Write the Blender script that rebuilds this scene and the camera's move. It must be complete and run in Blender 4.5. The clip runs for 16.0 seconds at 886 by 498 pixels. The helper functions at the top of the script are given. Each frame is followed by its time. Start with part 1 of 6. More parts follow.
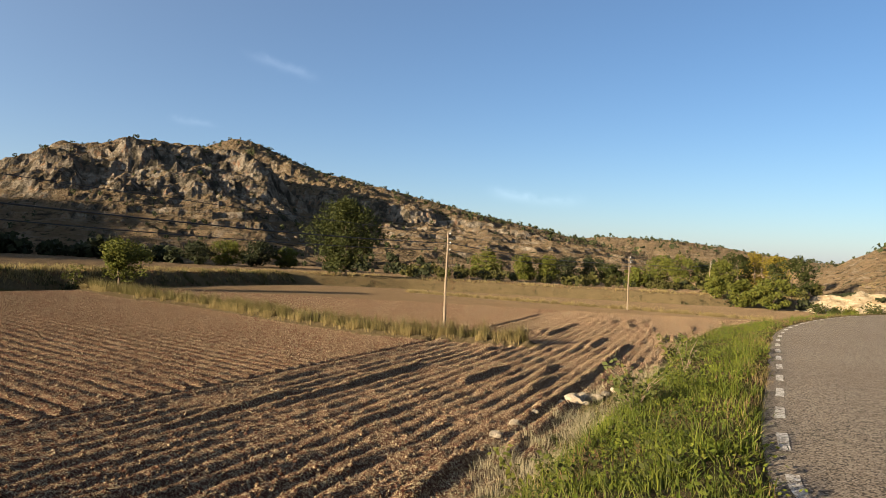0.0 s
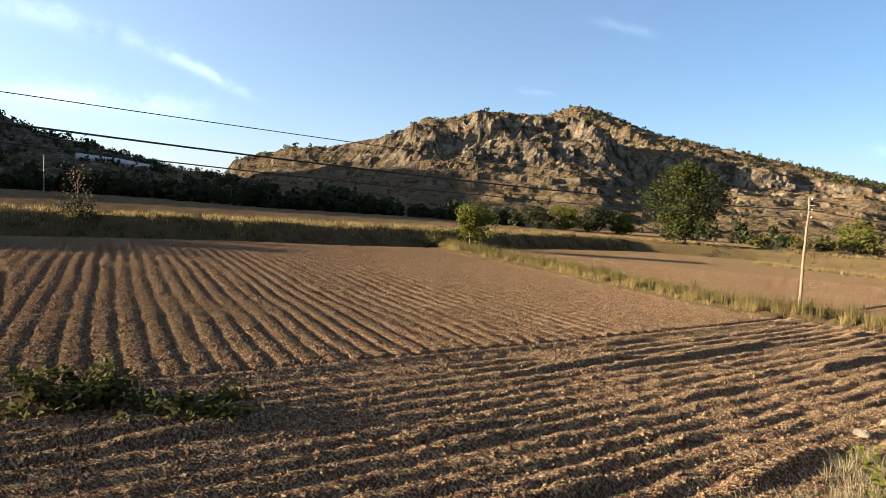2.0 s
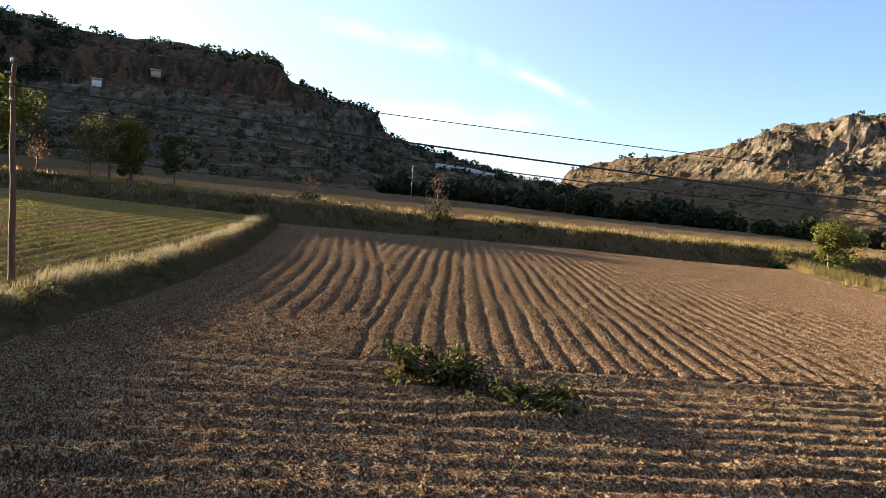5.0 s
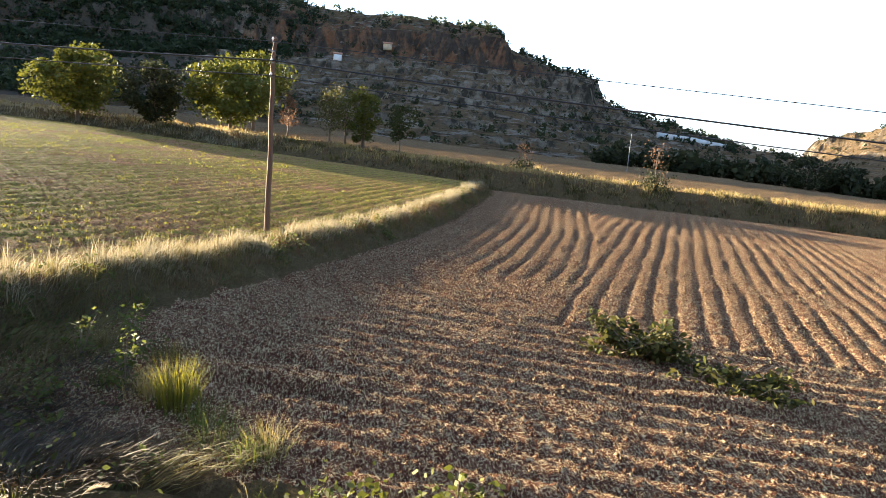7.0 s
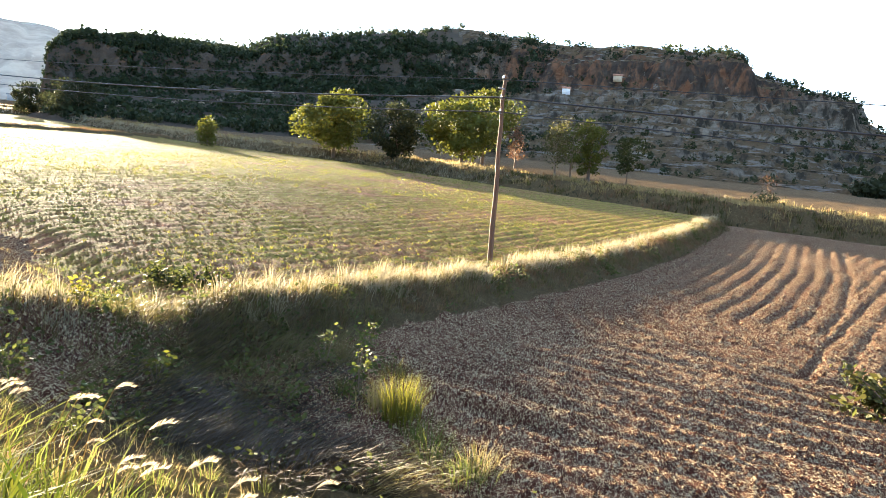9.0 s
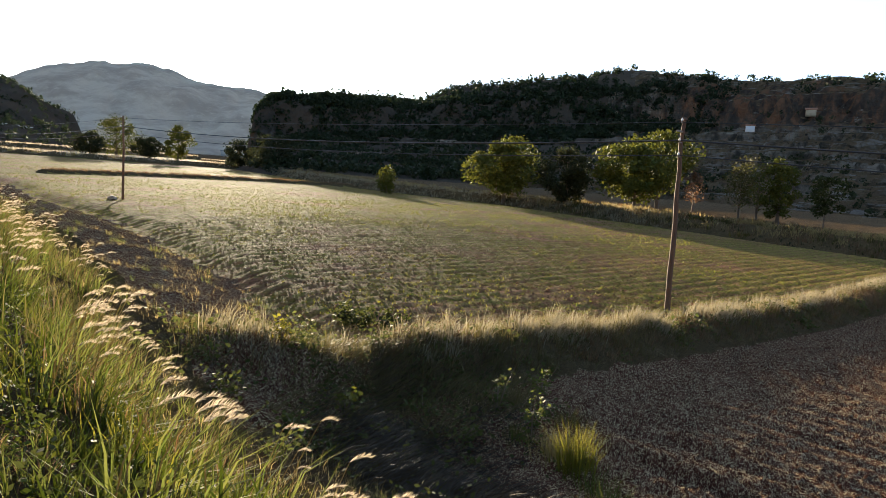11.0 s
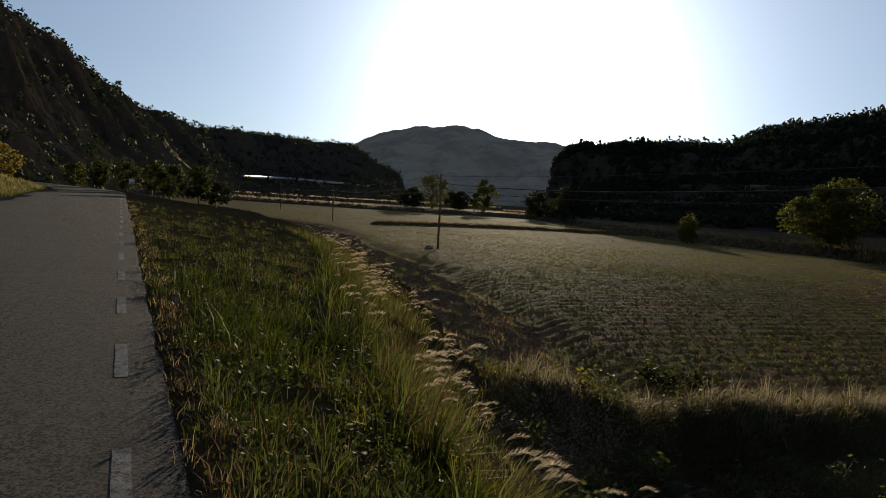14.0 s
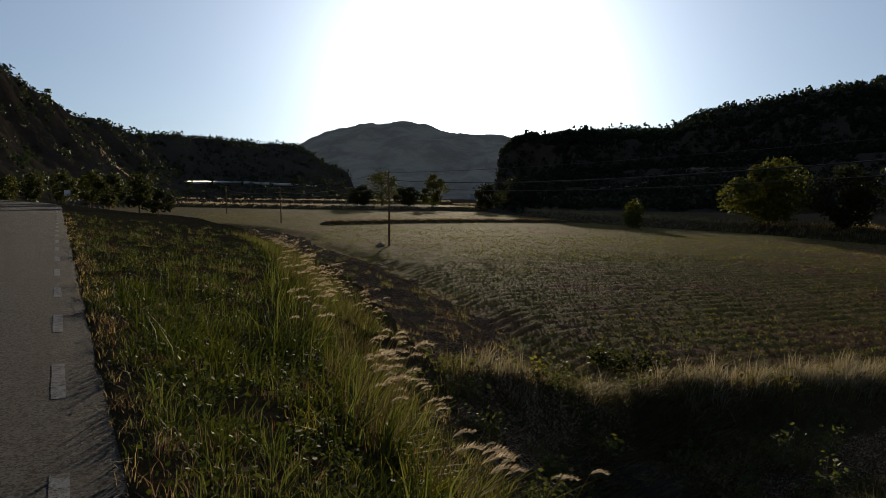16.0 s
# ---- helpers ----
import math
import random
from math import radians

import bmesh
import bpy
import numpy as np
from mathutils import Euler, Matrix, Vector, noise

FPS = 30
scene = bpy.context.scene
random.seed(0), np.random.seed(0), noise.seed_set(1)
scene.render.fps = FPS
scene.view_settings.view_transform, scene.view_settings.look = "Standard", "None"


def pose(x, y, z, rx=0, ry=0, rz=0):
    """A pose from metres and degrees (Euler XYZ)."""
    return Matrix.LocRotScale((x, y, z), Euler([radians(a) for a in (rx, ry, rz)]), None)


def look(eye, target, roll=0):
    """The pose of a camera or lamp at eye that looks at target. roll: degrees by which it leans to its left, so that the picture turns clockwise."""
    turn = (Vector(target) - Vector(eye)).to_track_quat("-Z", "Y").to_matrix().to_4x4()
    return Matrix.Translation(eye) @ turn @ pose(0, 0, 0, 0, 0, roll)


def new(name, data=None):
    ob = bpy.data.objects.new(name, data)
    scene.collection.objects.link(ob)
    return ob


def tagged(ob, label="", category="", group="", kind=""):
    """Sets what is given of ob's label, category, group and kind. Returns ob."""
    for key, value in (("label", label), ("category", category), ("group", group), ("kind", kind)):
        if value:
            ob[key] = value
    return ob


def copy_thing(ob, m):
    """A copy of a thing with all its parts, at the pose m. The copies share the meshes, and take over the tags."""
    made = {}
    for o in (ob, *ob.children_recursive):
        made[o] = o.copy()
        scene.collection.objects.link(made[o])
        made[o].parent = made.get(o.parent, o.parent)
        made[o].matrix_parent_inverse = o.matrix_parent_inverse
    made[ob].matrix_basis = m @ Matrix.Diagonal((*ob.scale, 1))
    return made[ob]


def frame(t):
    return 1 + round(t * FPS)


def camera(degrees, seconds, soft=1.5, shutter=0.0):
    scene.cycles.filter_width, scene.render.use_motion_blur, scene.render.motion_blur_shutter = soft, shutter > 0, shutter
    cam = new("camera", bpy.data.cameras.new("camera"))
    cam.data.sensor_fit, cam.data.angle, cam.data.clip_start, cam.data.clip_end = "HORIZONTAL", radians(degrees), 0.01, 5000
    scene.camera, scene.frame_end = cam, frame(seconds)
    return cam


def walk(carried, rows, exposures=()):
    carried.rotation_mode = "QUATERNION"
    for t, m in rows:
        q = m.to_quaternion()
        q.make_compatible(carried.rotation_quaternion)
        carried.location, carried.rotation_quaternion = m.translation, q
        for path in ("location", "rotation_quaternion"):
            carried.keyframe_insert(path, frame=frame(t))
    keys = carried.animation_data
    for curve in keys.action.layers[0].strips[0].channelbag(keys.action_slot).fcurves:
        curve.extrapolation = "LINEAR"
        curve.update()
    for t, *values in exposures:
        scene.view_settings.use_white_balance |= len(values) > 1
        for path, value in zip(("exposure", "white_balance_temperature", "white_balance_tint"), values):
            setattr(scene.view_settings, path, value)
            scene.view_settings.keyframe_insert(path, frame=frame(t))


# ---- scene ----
cam = camera(67.4, 16.0, soft=0.55)
ROWS = [  # seconds, x, y, z, then the turns about x, y and z
    (0, 0.000, 0.000, 1.449, 89.82, -2.44, 0.00),
    (0.5, 0.026, 0.126, 1.416, 90.22, -1.82, 7.58),
    (1, 0.028, 0.110, 1.420, 88.76, -1.56, 15.99),
    (1.5, 0.046, 0.029, 1.403, 87.23, -1.70, 22.80),
    (2, 0.033, 0.073, 1.391, 85.54, -2.89, 28.45),
    (2.5, 0.030, 0.073, 1.372, 82.91, -4.14, 34.69),
    (3, 0.029, 0.021, 1.385, 83.33, -4.72, 39.25),
    (3.5, -0.031, -0.059, 1.392, 83.61, -4.82, 43.08),
    (4, -0.002, -0.187, 1.426, 84.69, -4.74, 48.08),
    (6.5, 0.504, -0.507, 1.411, 81.22, -4.48, 68.95),
    (7, 0.488, -0.466, 1.407, 80.43, -5.05, 74.79),
    (7.5, 0.488, -0.438, 1.404, 79.73, -5.06, 80.96),
    (8, 0.504, -0.417, 1.405, 79.29, -5.13, 86.05),
    (8.5, 0.526, -0.436, 1.418, 79.60, -4.90, 90.38),
    (9, 0.559, -0.435, 1.412, 81.64, -4.35, 93.92),
    (11.5, 0.774, -0.592, 1.499, 84.58, -2.88, 111.22),
    (12, 0.773, -0.647, 1.507, 84.76, -2.19, 113.39),
    (12.5, 0.799, -0.666, 1.535, 84.67, -1.83, 116.18),
    (13, 0.844, -0.618, 1.537, 86.02, -3.10, 124.17),
    (13.5, 0.882, -0.692, 1.556, 86.03, -2.65, 129.91),
    (14, 0.927, -0.694, 1.578, 87.26, -2.97, 133.33),
    (14.5, 0.920, -0.694, 1.575, 86.86, -2.66, 133.65),
    (15, 0.927, -0.677, 1.595, 85.87, -2.77, 135.88),
    (15.5, 0.908, -0.635, 1.613, 87.05, -1.15, 134.10),
    (16, 0.876, -0.639, 1.598, 86.98, -0.14, 129.09),
]
EXPOSURES = [  # seconds, stops
    (0.0, 2.04), (1.5, 2.29), (3.0, 2.75), (4.0, 2.77), (6.5, 3.40), (7.5, 4.30), (8.5, 4.62), (9.0, 4.47), (11.5, 2.72), (12.5, 2.35), (13.5, 0.93), (15.0, 0.73), (16.0, 0.70)]
walk(cam, [(t, pose(x, y, z, rx, ry, rz)) for t, x, y, z, rx, ry, rz in ROWS], EXPOSURES)

# ---- light ----
SUN_AZ, SUN_EL = 126.6, 11.0          # bearing counted leftwards from +y, height over the horizon


def bearing(az):
    a = radians(az)
    return Vector((-math.sin(a), math.cos(a), 0))


def direction(az, el):
    return bearing(az) * math.cos(radians(el)) + Vector((0, 0, math.sin(radians(el))))


# thin cirrus: bearing and height of both ends, half width in degrees, strength
CIRRUS = ((68, 12.2, 52, 10.2, 0.75, 0.9), (53, 10.2, 44.6, 7.1, 0.4, 1.2), (62.5, 5.6, 48, 5.6, 0.85, 1.1), (16.9, 14.5, 11.8, 13.2, 0.32, 0.35), (22.4, 8.85, 19.3, 8.85, 0.25, 0.4), (-4.4, 4.4, -11, 4.0, 0.45, 0.6), (88, 22, 62, 17, 2.2, 0.7))


def high_cloud(nt, sky):
    """Adds thin streaks of cirrus to the sky's colour."""
    def calc(op, a, b=0.0):
        n = nt.nodes.new("ShaderNodeMath")
        n.operation = op
        for k, v in enumerate((a, b)):
            if isinstance(v, bpy.types.NodeSocket):
                nt.links.new(v, n.inputs[k])
            else:
                n.inputs[k].default_value = v
        return n.outputs[0]

    def dot(vec, v):
        n = nt.nodes.new("ShaderNodeVectorMath")
        n.operation = "DOT_PRODUCT"
        nt.links.new(vec, n.inputs[0])
        n.inputs[1].default_value = v
        return n.outputs["Value"]

    way = nt.nodes.new("ShaderNodeTexCoord").outputs["Generated"]
    total = None
    for a0, e0, a1, e1, wide, power in CIRRUS:
        p, q = direction(a0, e0), direction(a1, e1)
        c = (p + q).normalized()
        along = (q - p).normalized()
        across = c.cross(along).normalized()
        half = (q - p).length / 2
        tex = nt.nodes.new("ShaderNodeTexNoise")
        tex.inputs["Scale"].default_value, tex.inputs["Detail"].default_value, tex.inputs["Roughness"].default_value = 14, 6, 0.62
        nt.links.new(way, tex.inputs["Vector"])
        wisp = calc("SUBTRACT", tex.outputs["Fac"], 0.34)
        v = calc("DIVIDE", calc("ADD", dot(way, across), calc("MULTIPLY", wisp, 0.03)), math.tan(radians(wide)))
        u = calc("DIVIDE", dot(way, along), half)
        fall = calc("EXPONENT", calc("MULTIPLY", calc("ADD", calc("MULTIPLY", v, v), calc("POWER", calc("ABSOLUTE", u), 4.0)), -1.0))
        ahead = calc("GREATER_THAN", dot(way, c), 0.0)
        m = calc("MULTIPLY", calc("MULTIPLY", calc("MULTIPLY", fall, ahead), calc("MAXIMUM", wisp, 0.0)), power * 4.2)
        total = m if total is None else calc("ADD", total, m)
    # bright hazy ring of sky about the low sun
    off = calc("ARCCOSINE", calc("MINIMUM", dot(way, direction(SUN_AZ, SUN_EL)), 1.0))
    total = calc("ADD", total, calc("MULTIPLY", calc("EXPONENT", calc("MULTIPLY", off, -1.0 / radians(5.2))), 55.0))
    total = calc("ADD", total, calc("MULTIPLY", calc("EXPONENT", calc("MULTIPLY", off, -1.0 / radians(40.0))), 6.2))
    mix = nt.nodes.new("ShaderNodeMix")
    mix.data_type, mix.blend_type, mix.clamp_factor = "RGBA", "ADD", False
    nt.links.new(total, mix.inputs[0])
    tint = nt.nodes.new("ShaderNodeMix")
    tint.data_type, tint.blend_type = "RGBA", "MULTIPLY"
    tint.inputs[0].default_value = 1.0
    nt.links.new(sky, tint.inputs[6])
    tint.inputs[7].default_value = (0.455, 0.57, 0.70, 1)
    nt.links.new(tint.outputs[2], mix.inputs[6])
    mix.inputs[7].default_value = (0.90, 0.96, 1.05, 1)
    # pale band of haze low over the horizon
    low = calc("EXPONENT", calc("MULTIPLY", calc("MAXIMUM", dot(way, (0, 0, 1)), 0.0), -11.0))
    haze = nt.nodes.new("ShaderNodeMix")
    haze.data_type, haze.blend_type, haze.clamp_factor = "RGBA", "ADD", False
    nt.links.new(low, haze.inputs[0])
    nt.links.new(mix.outputs[2], haze.inputs[6])
    haze.inputs[7].default_value = (0.6, 0.44, 1.08, 1)
    return haze.outputs[2]


def setting_sky():
    w = bpy.data.worlds.new("sky")
    scene.world = w
    w.use_nodes = True
    nt = w.node_tree
    bg = nt.nodes["Background"]
    sky = nt.nodes.new("ShaderNodeTexSky")
    sky.sky_type = "NISHITA"
    sky.sun_disc = False
    sky.sun_elevation, sky.sun_rotation = radians(SUN_EL), radians(-SUN_AZ)
    sky.air_density, sky.dust_density, sky.ozone_density = 1.0, 0.35, 2.5
    cloudy = high_cloud(nt, sky.outputs[0])
    nt.links.new(cloudy, bg.inputs["Color"])
    bg.inputs["Strength"].default_value = 0.052
    sun = bpy.data.lights.new("sun", "SUN")
    sun.energy, sun.angle, sun.color = 5.0, radians(0.55), (1.0, 0.82, 0.57)
    d = bearing(SUN_AZ) * math.cos(radians(SUN_EL)) + Vector((0, 0, math.sin(radians(SUN_EL))))
    new("sun", sun).matrix_world = look(d * 50, (0, 0, 0))
    return w


world = setting_sky()


# ---- materials ----
class Nodes:
    """A small writer of node materials."""

    def __init__(self, name):
        self.mat = bpy.data.materials.new(name)
        self.mat.use_nodes = True
        self.nt = self.mat.node_tree
        self.bsdf = self.nt.nodes["Principled BSDF"]
        self.out = self.nt.nodes["Material Output"]

    def put(self, sock, value):
        if isinstance(value, bpy.types.NodeSocket):
            self.nt.links.new(value, sock)
        elif isinstance(value, tuple) and len(value) == 3 and sock.type == "RGBA":
            sock.default_value = (*value, 1)
        else:
            sock.default_value = value

    def add(self, kind, ins=(), data_type="", operation="", feature=""):
        n = self.nt.nodes.new(kind)
        if data_type:
            n.data_type = data_type
        if operation:
            n.operation = operation
        if feature:
            n.feature = feature
        for k, v in dict(ins).items():
            self.put(n.inputs[k], v)
        return n

    def place(self):
        return self.add("ShaderNodeNewGeometry").outputs["Position"]

    def noise(self, scale, detail=4.0, rough=0.6, vector=None, stretch=None):
        v = vector or self.place()
        if stretch:
            v = self.add("ShaderNodeMapping", {0: v, "Scale": stretch}).outputs[0]
        return self.add("ShaderNodeTexNoise", {"Vector": v, "Scale": scale, "Detail": detail, "Roughness": rough}).outputs["Fac"]

    def ramp(self, fac, lo, hi):
        return self.add("ShaderNodeMapRange", {"Value": fac, "From Min": lo, "From Max": hi}).outputs[0]

    def mix(self, fac, a, b):
        n = self.add("ShaderNodeMix", data_type="RGBA")
        self.put(n.inputs[0], fac), self.put(n.inputs[6], a), self.put(n.inputs[7], b)
        return n.outputs[2]

    def math(self, op, a, b=0.0):
        return self.add("ShaderNodeMath", {0: a, 1: b}, operation=op).outputs[0]

    def bump(self, height, strength=0.5, distance=0.05):
        n = self.add("ShaderNodeBump", {"Height": height, "Strength": strength, "Distance": distance})
        self.put(self.bsdf.inputs["Normal"], n.outputs[0])

    def finish(self, colour, rough=0.9, metal=0.0, spec=0.3):
        self.put(self.bsdf.inputs["Base Color"], colour)
        self.put(self.bsdf.inputs["Roughness"], rough)
        self.put(self.bsdf.inputs["Metallic"], metal)
        self.put(self.bsdf.inputs["Diffuse Roughness"], 1.0 if spec <= 0.12 else 0.3)
        self.put(self.bsdf.inputs["Specular IOR Level"], spec)
        return self.mat


def soil_material(name, litter):
    """Clods of red earth with more or less straw turned into it."""
    n = Nodes(name)
    big, mid, fine = n.noise(0.18, 3), n.noise(2.6, 6, 0.7), n.noise(15, 6, 0.75)
    straw = n.noise(12, 5, 0.85, stretch=(1, 2.6, 1))
    straw2 = n.noise(11, 5, 0.85, stretch=(2.6, 1, 1))
    c = n.mix(n.ramp(big, 0.35, 0.68), (0.060, 0.023, 0.015), (0.084, 0.035, 0.022))
    c = n.mix(n.ramp(mid, 0.44, 0.68), c, (0.130, 0.063, 0.039))
    c = n.mix(n.ramp(fine, 0.50, 0.32), c, (0.027, 0.012, 0.008))
    clump = n.noise(3.0, 6, 0.85, stretch=(1, 1.6, 1))
    c = n.mix(n.math("MULTIPLY", n.ramp(clump, 0.56, 0.66), 0.6), c, (0.205, 0.140, 0.080))
    c = n.mix(n.math("MULTIPLY", n.ramp(clump, 0.47, 0.39), 0.8), c, (0.038, 0.016, 0.010))
    c = n.mix(n.math("MAXIMUM", n.ramp(straw, 0.61 - litter, 0.66 - litter), n.ramp(straw2, 0.62 - litter, 0.67 - litter)), c, (0.43, 0.345, 0.205))
    n.bump(n.math("ADD", n.math("MULTIPLY", mid, 0.8), n.math("MULTIPLY", fine, 0.7)), 1.0, 0.11)
    return n.finish(c, 0.95, spec=0.0)


def green_field_material():
    n = Nodes("sprouting_field")
    big, mid, fine = n.noise(0.06, 3), n.noise(2.5, 5, 0.7), n.noise(15, 5, 0.75)
    soil = n.mix(n.ramp(mid, 0.4, 0.65), (0.29, 0.128, 0.080), (0.43, 0.230, 0.144))
    green = n.mix(n.ramp(fine, 0.35, 0.7), (0.125, 0.155, 0.013), (0.275, 0.285, 0.038))
    fac = n.math("MULTIPLY", n.ramp(n.math("ADD", n.noise(0.09, 4, 0.65), n.math("MULTIPLY", n.math("SUBTRACT", mid, 0.5), 0.35)), 0.33, 0.50), n.ramp(n.noise(3.5, 4, 0.7), 0.30, 0.55))
    sep = n.add("ShaderNodeSeparateXYZ", {0: n.place()})
    across = n.math("ADD", n.math("MULTIPLY", sep.outputs[0], 0.488), n.math("MULTIPLY", sep.outputs[1], 0.873))
    across = n.math("ADD", across, n.math("MULTIPLY", n.math("SUBTRACT", n.noise(0.5, 2), 0.5), 0.3))
    row = n.math("SINE", n.math("MULTIPLY", across, 2 * math.pi / 0.85))
    mid = n.noise(1.6, 5, 0.75, stretch=(0.5, 1.3, 1))
    c = n.mix(n.math("MULTIPLY", fac, 0.76), soil, green)
    c = n.mix(n.math("MULTIPLY", n.ramp(n.noise(9, 6, 0.8), 0.50, 0.40), 0.75), c, (0.055, 0.032, 0.020))
    c = n.mix(n.math("MULTIPLY", n.ramp(n.math("ADD", row, n.math("MULTIPLY", mid, 3.0)), 1.4, 0.2), 0.5), c, (0.091, 0.048, 0.032))
    n.bump(n.math("ADD", n.math("MULTIPLY", row, 0.2), n.math("ADD", mid, n.math("MULTIPLY", fine, 0.9))), 1.0, 0.11)
    return n.finish(c, 0.95, spec=0.004)


def litter_material(name, a, b, d):
    n = Nodes(name)
    big, mid, fine = n.noise(0.5, 3), n.noise(4, 5, 0.7), n.noise(26, 5, 0.8)
    c = n.mix(n.ramp(big, 0.35, 0.65), a, b)
    c = n.mix(n.ramp(mid, 0.5, 0.7), c, d)
    c = n.mix(n.ramp(fine, 0.55, 0.35), c, (0.041, 0.030, 0.018))
    n.bump(n.math("ADD", mid, fine), 0.9, 0.06)
    return n.finish(c, 0.95, spec=0.0)


def hill_material():
    n = Nodes("scrub_hillside")
    up = n.add("ShaderNodeSeparateXYZ", {0: n.add("ShaderNodeNewGeometry").outputs["Normal"]}).outputs[2]
    big, mid, fine = n.noise(0.02, 4), n.noise(0.16, 6, 0.7), n.noise(0.9, 6, 0.75)
    strata = n.noise(0.25, 5, 0.65, stretch=(0.25, 0.25, 2.2))
    streak = n.noise(0.35, 4, 0.6, stretch=(1.4, 1.4, 0.16))
    rock = n.mix(n.ramp(strata, 0.35, 0.65), (0.152, 0.122, 0.091), (0.327, 0.274, 0.205))
    rock = n.mix(n.ramp(streak, 0.56, 0.66), rock, (0.251, 0.144, 0.084))
    rock = n.mix(n.ramp(n.noise(0.22, 4, 0.6, stretch=(1.3, 1.3, 0.3)), 0.56, 0.42), rock, (0.053, 0.046, 0.034))
    rock = n.mix(n.ramp(fine, 0.5, 0.3), rock, (0.091, 0.072, 0.053))
    earth = n.mix(n.ramp(mid, 0.38, 0.66), (0.130, 0.086, 0.052), (0.215, 0.148, 0.092))
    grass = n.mix(n.ramp(fine, 0.4, 0.65), earth, (0.145, 0.112, 0.060))
    scrub = n.mix(n.ramp(n.noise(0.5, 6, 0.75), 0.56, 0.62), grass, (0.030, 0.033, 0.017))
    ledge = n.noise(0.5, 6, 0.75, stretch=(0.25, 0.25, 1.8))
    red_crag = n.add("ShaderNodeVectorMath", {0: n.add("ShaderNodeMapping", {0: n.place(), "Scale": (1, 1, 0)}).outputs[0], 1: (-232, 46, 0)}, operation="DISTANCE").outputs["Value"]
    bare = n.math("ADD", 0.22, n.math("MULTIPLY", n.ramp(red_crag, 150, 90), 0.68))
    scrub = n.mix(n.math("MULTIPLY", n.ramp(ledge, 0.535, 0.58), bare), scrub, (0.28, 0.25, 0.21))
    scrub = n.mix(n.ramp(n.noise(0.45, 5, 0.7, stretch=(0.3, 0.3, 1.8)), 0.44, 0.34), scrub, (0.042, 0.034, 0.023))
    # iron-stained cliff under the rim of the shaded hill
    high = n.add("ShaderNodeSeparateXYZ", {0: n.place()}).outputs[2]
    near_crag = n.math("MULTIPLY", n.ramp(red_crag, 62, 44), n.ramp(n.math("ADD", high, n.math("MULTIPLY", mid, 6.0)), 26.0, 29.0))
    face = n.mix(n.ramp(n.noise(0.2, 4, 0.65, stretch=(1.2, 1.2, 0.35)), 0.46, 0.60), (0.065, 0.049, 0.038), (0.228, 0.110, 0.057))
    rock = n.mix(n.math("MULTIPLY", near_crag, 0.85), rock, face)
    steep = n.ramp(n.math("ADD", up, n.math("MULTIPLY", n.math("SUBTRACT", mid, 0.5), 0.5)), 0.80, 0.62)
    c = n.mix(steep, scrub, rock)
    n.bump(n.math("ADD", n.math("MULTIPLY", strata, 0.8), n.math("ADD", mid, n.math("MULTIPLY", fine, 1.4))), 1.0, 2.0)
    return n.finish(c, 0.95, spec=0.0)


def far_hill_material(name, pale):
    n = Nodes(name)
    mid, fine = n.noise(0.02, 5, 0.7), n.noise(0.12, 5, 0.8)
    # pale over 1 lightens the base colour to paint in haze
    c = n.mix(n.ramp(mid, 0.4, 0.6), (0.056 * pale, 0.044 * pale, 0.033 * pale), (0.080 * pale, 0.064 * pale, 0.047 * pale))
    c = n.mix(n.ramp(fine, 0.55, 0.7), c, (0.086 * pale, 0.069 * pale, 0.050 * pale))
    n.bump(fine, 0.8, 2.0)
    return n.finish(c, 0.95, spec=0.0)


def asphalt_colour(n):
    big, mid, grit = n.noise(0.35, 4), n.noise(3, 5, 0.7), n.noise(60, 4, 0.8)
    cells = n.add("ShaderNodeTexVoronoi", {"Vector": n.place(), "Scale": 68.0})
    tone = n.add("ShaderNodeSeparateColor", {0: cells.outputs["Color"]}).outputs[0]
    crack = n.add("ShaderNodeTexVoronoi", {"Vector": n.add("ShaderNodeVectorMath", {0: n.place(), 1: n.add("ShaderNodeTexNoise", {"Vector": n.place(), "Scale": 4.0}).outputs["Color"]}, operation="ADD").outputs[0], "Scale": 1.9}, feature="DISTANCE_TO_EDGE").outputs["Distance"]
    c = n.mix(n.ramp(big, 0.35, 0.65), (0.148, 0.119, 0.091), (0.180, 0.149, 0.115))
    c = n.mix(n.math("MULTIPLY", n.ramp(mid, 0.5, 0.75), 0.5), c, (0.163, 0.142, 0.118))
    c = n.mix(n.ramp(tone, 0.70, 0.95), c, (0.226, 0.194, 0.163))
    c = n.mix(n.math("MULTIPLY", n.ramp(tone, 0.42, 0.22), 0.9), c, (0.026, 0.023, 0.020))
    c = n.mix(n.ramp(grit, 0.44, 0.34), c, (0.026, 0.023, 0.021))
    c = n.mix(n.math("MULTIPLY", n.ramp(crack, 0.016, 0.005), n.ramp(n.noise(0.7, 2), 0.50, 0.58)), c, (0.022, 0.020, 0.018))
    n.bump(n.math("ADD", tone, grit), 1.0, 0.022)
    return c


def asphalt_material():
    n = Nodes("worn_asphalt")
    return n.finish(asphalt_colour(n), 0.95, spec=0.05)


def line_material():
    """White road paint, half worn off the stones."""
    n = Nodes("worn_road_paint")
    c = asphalt_colour(n)
    worn = n.math("ADD", n.noise(9, 4, 0.7), n.math("MULTIPLY", n.noise(70, 3, 0.7), 0.9))
    return n.finish(n.mix(n.ramp(worn, 1.10, 0.86), c, (0.42, 0.40, 0.37)), 0.9, spec=0.05)


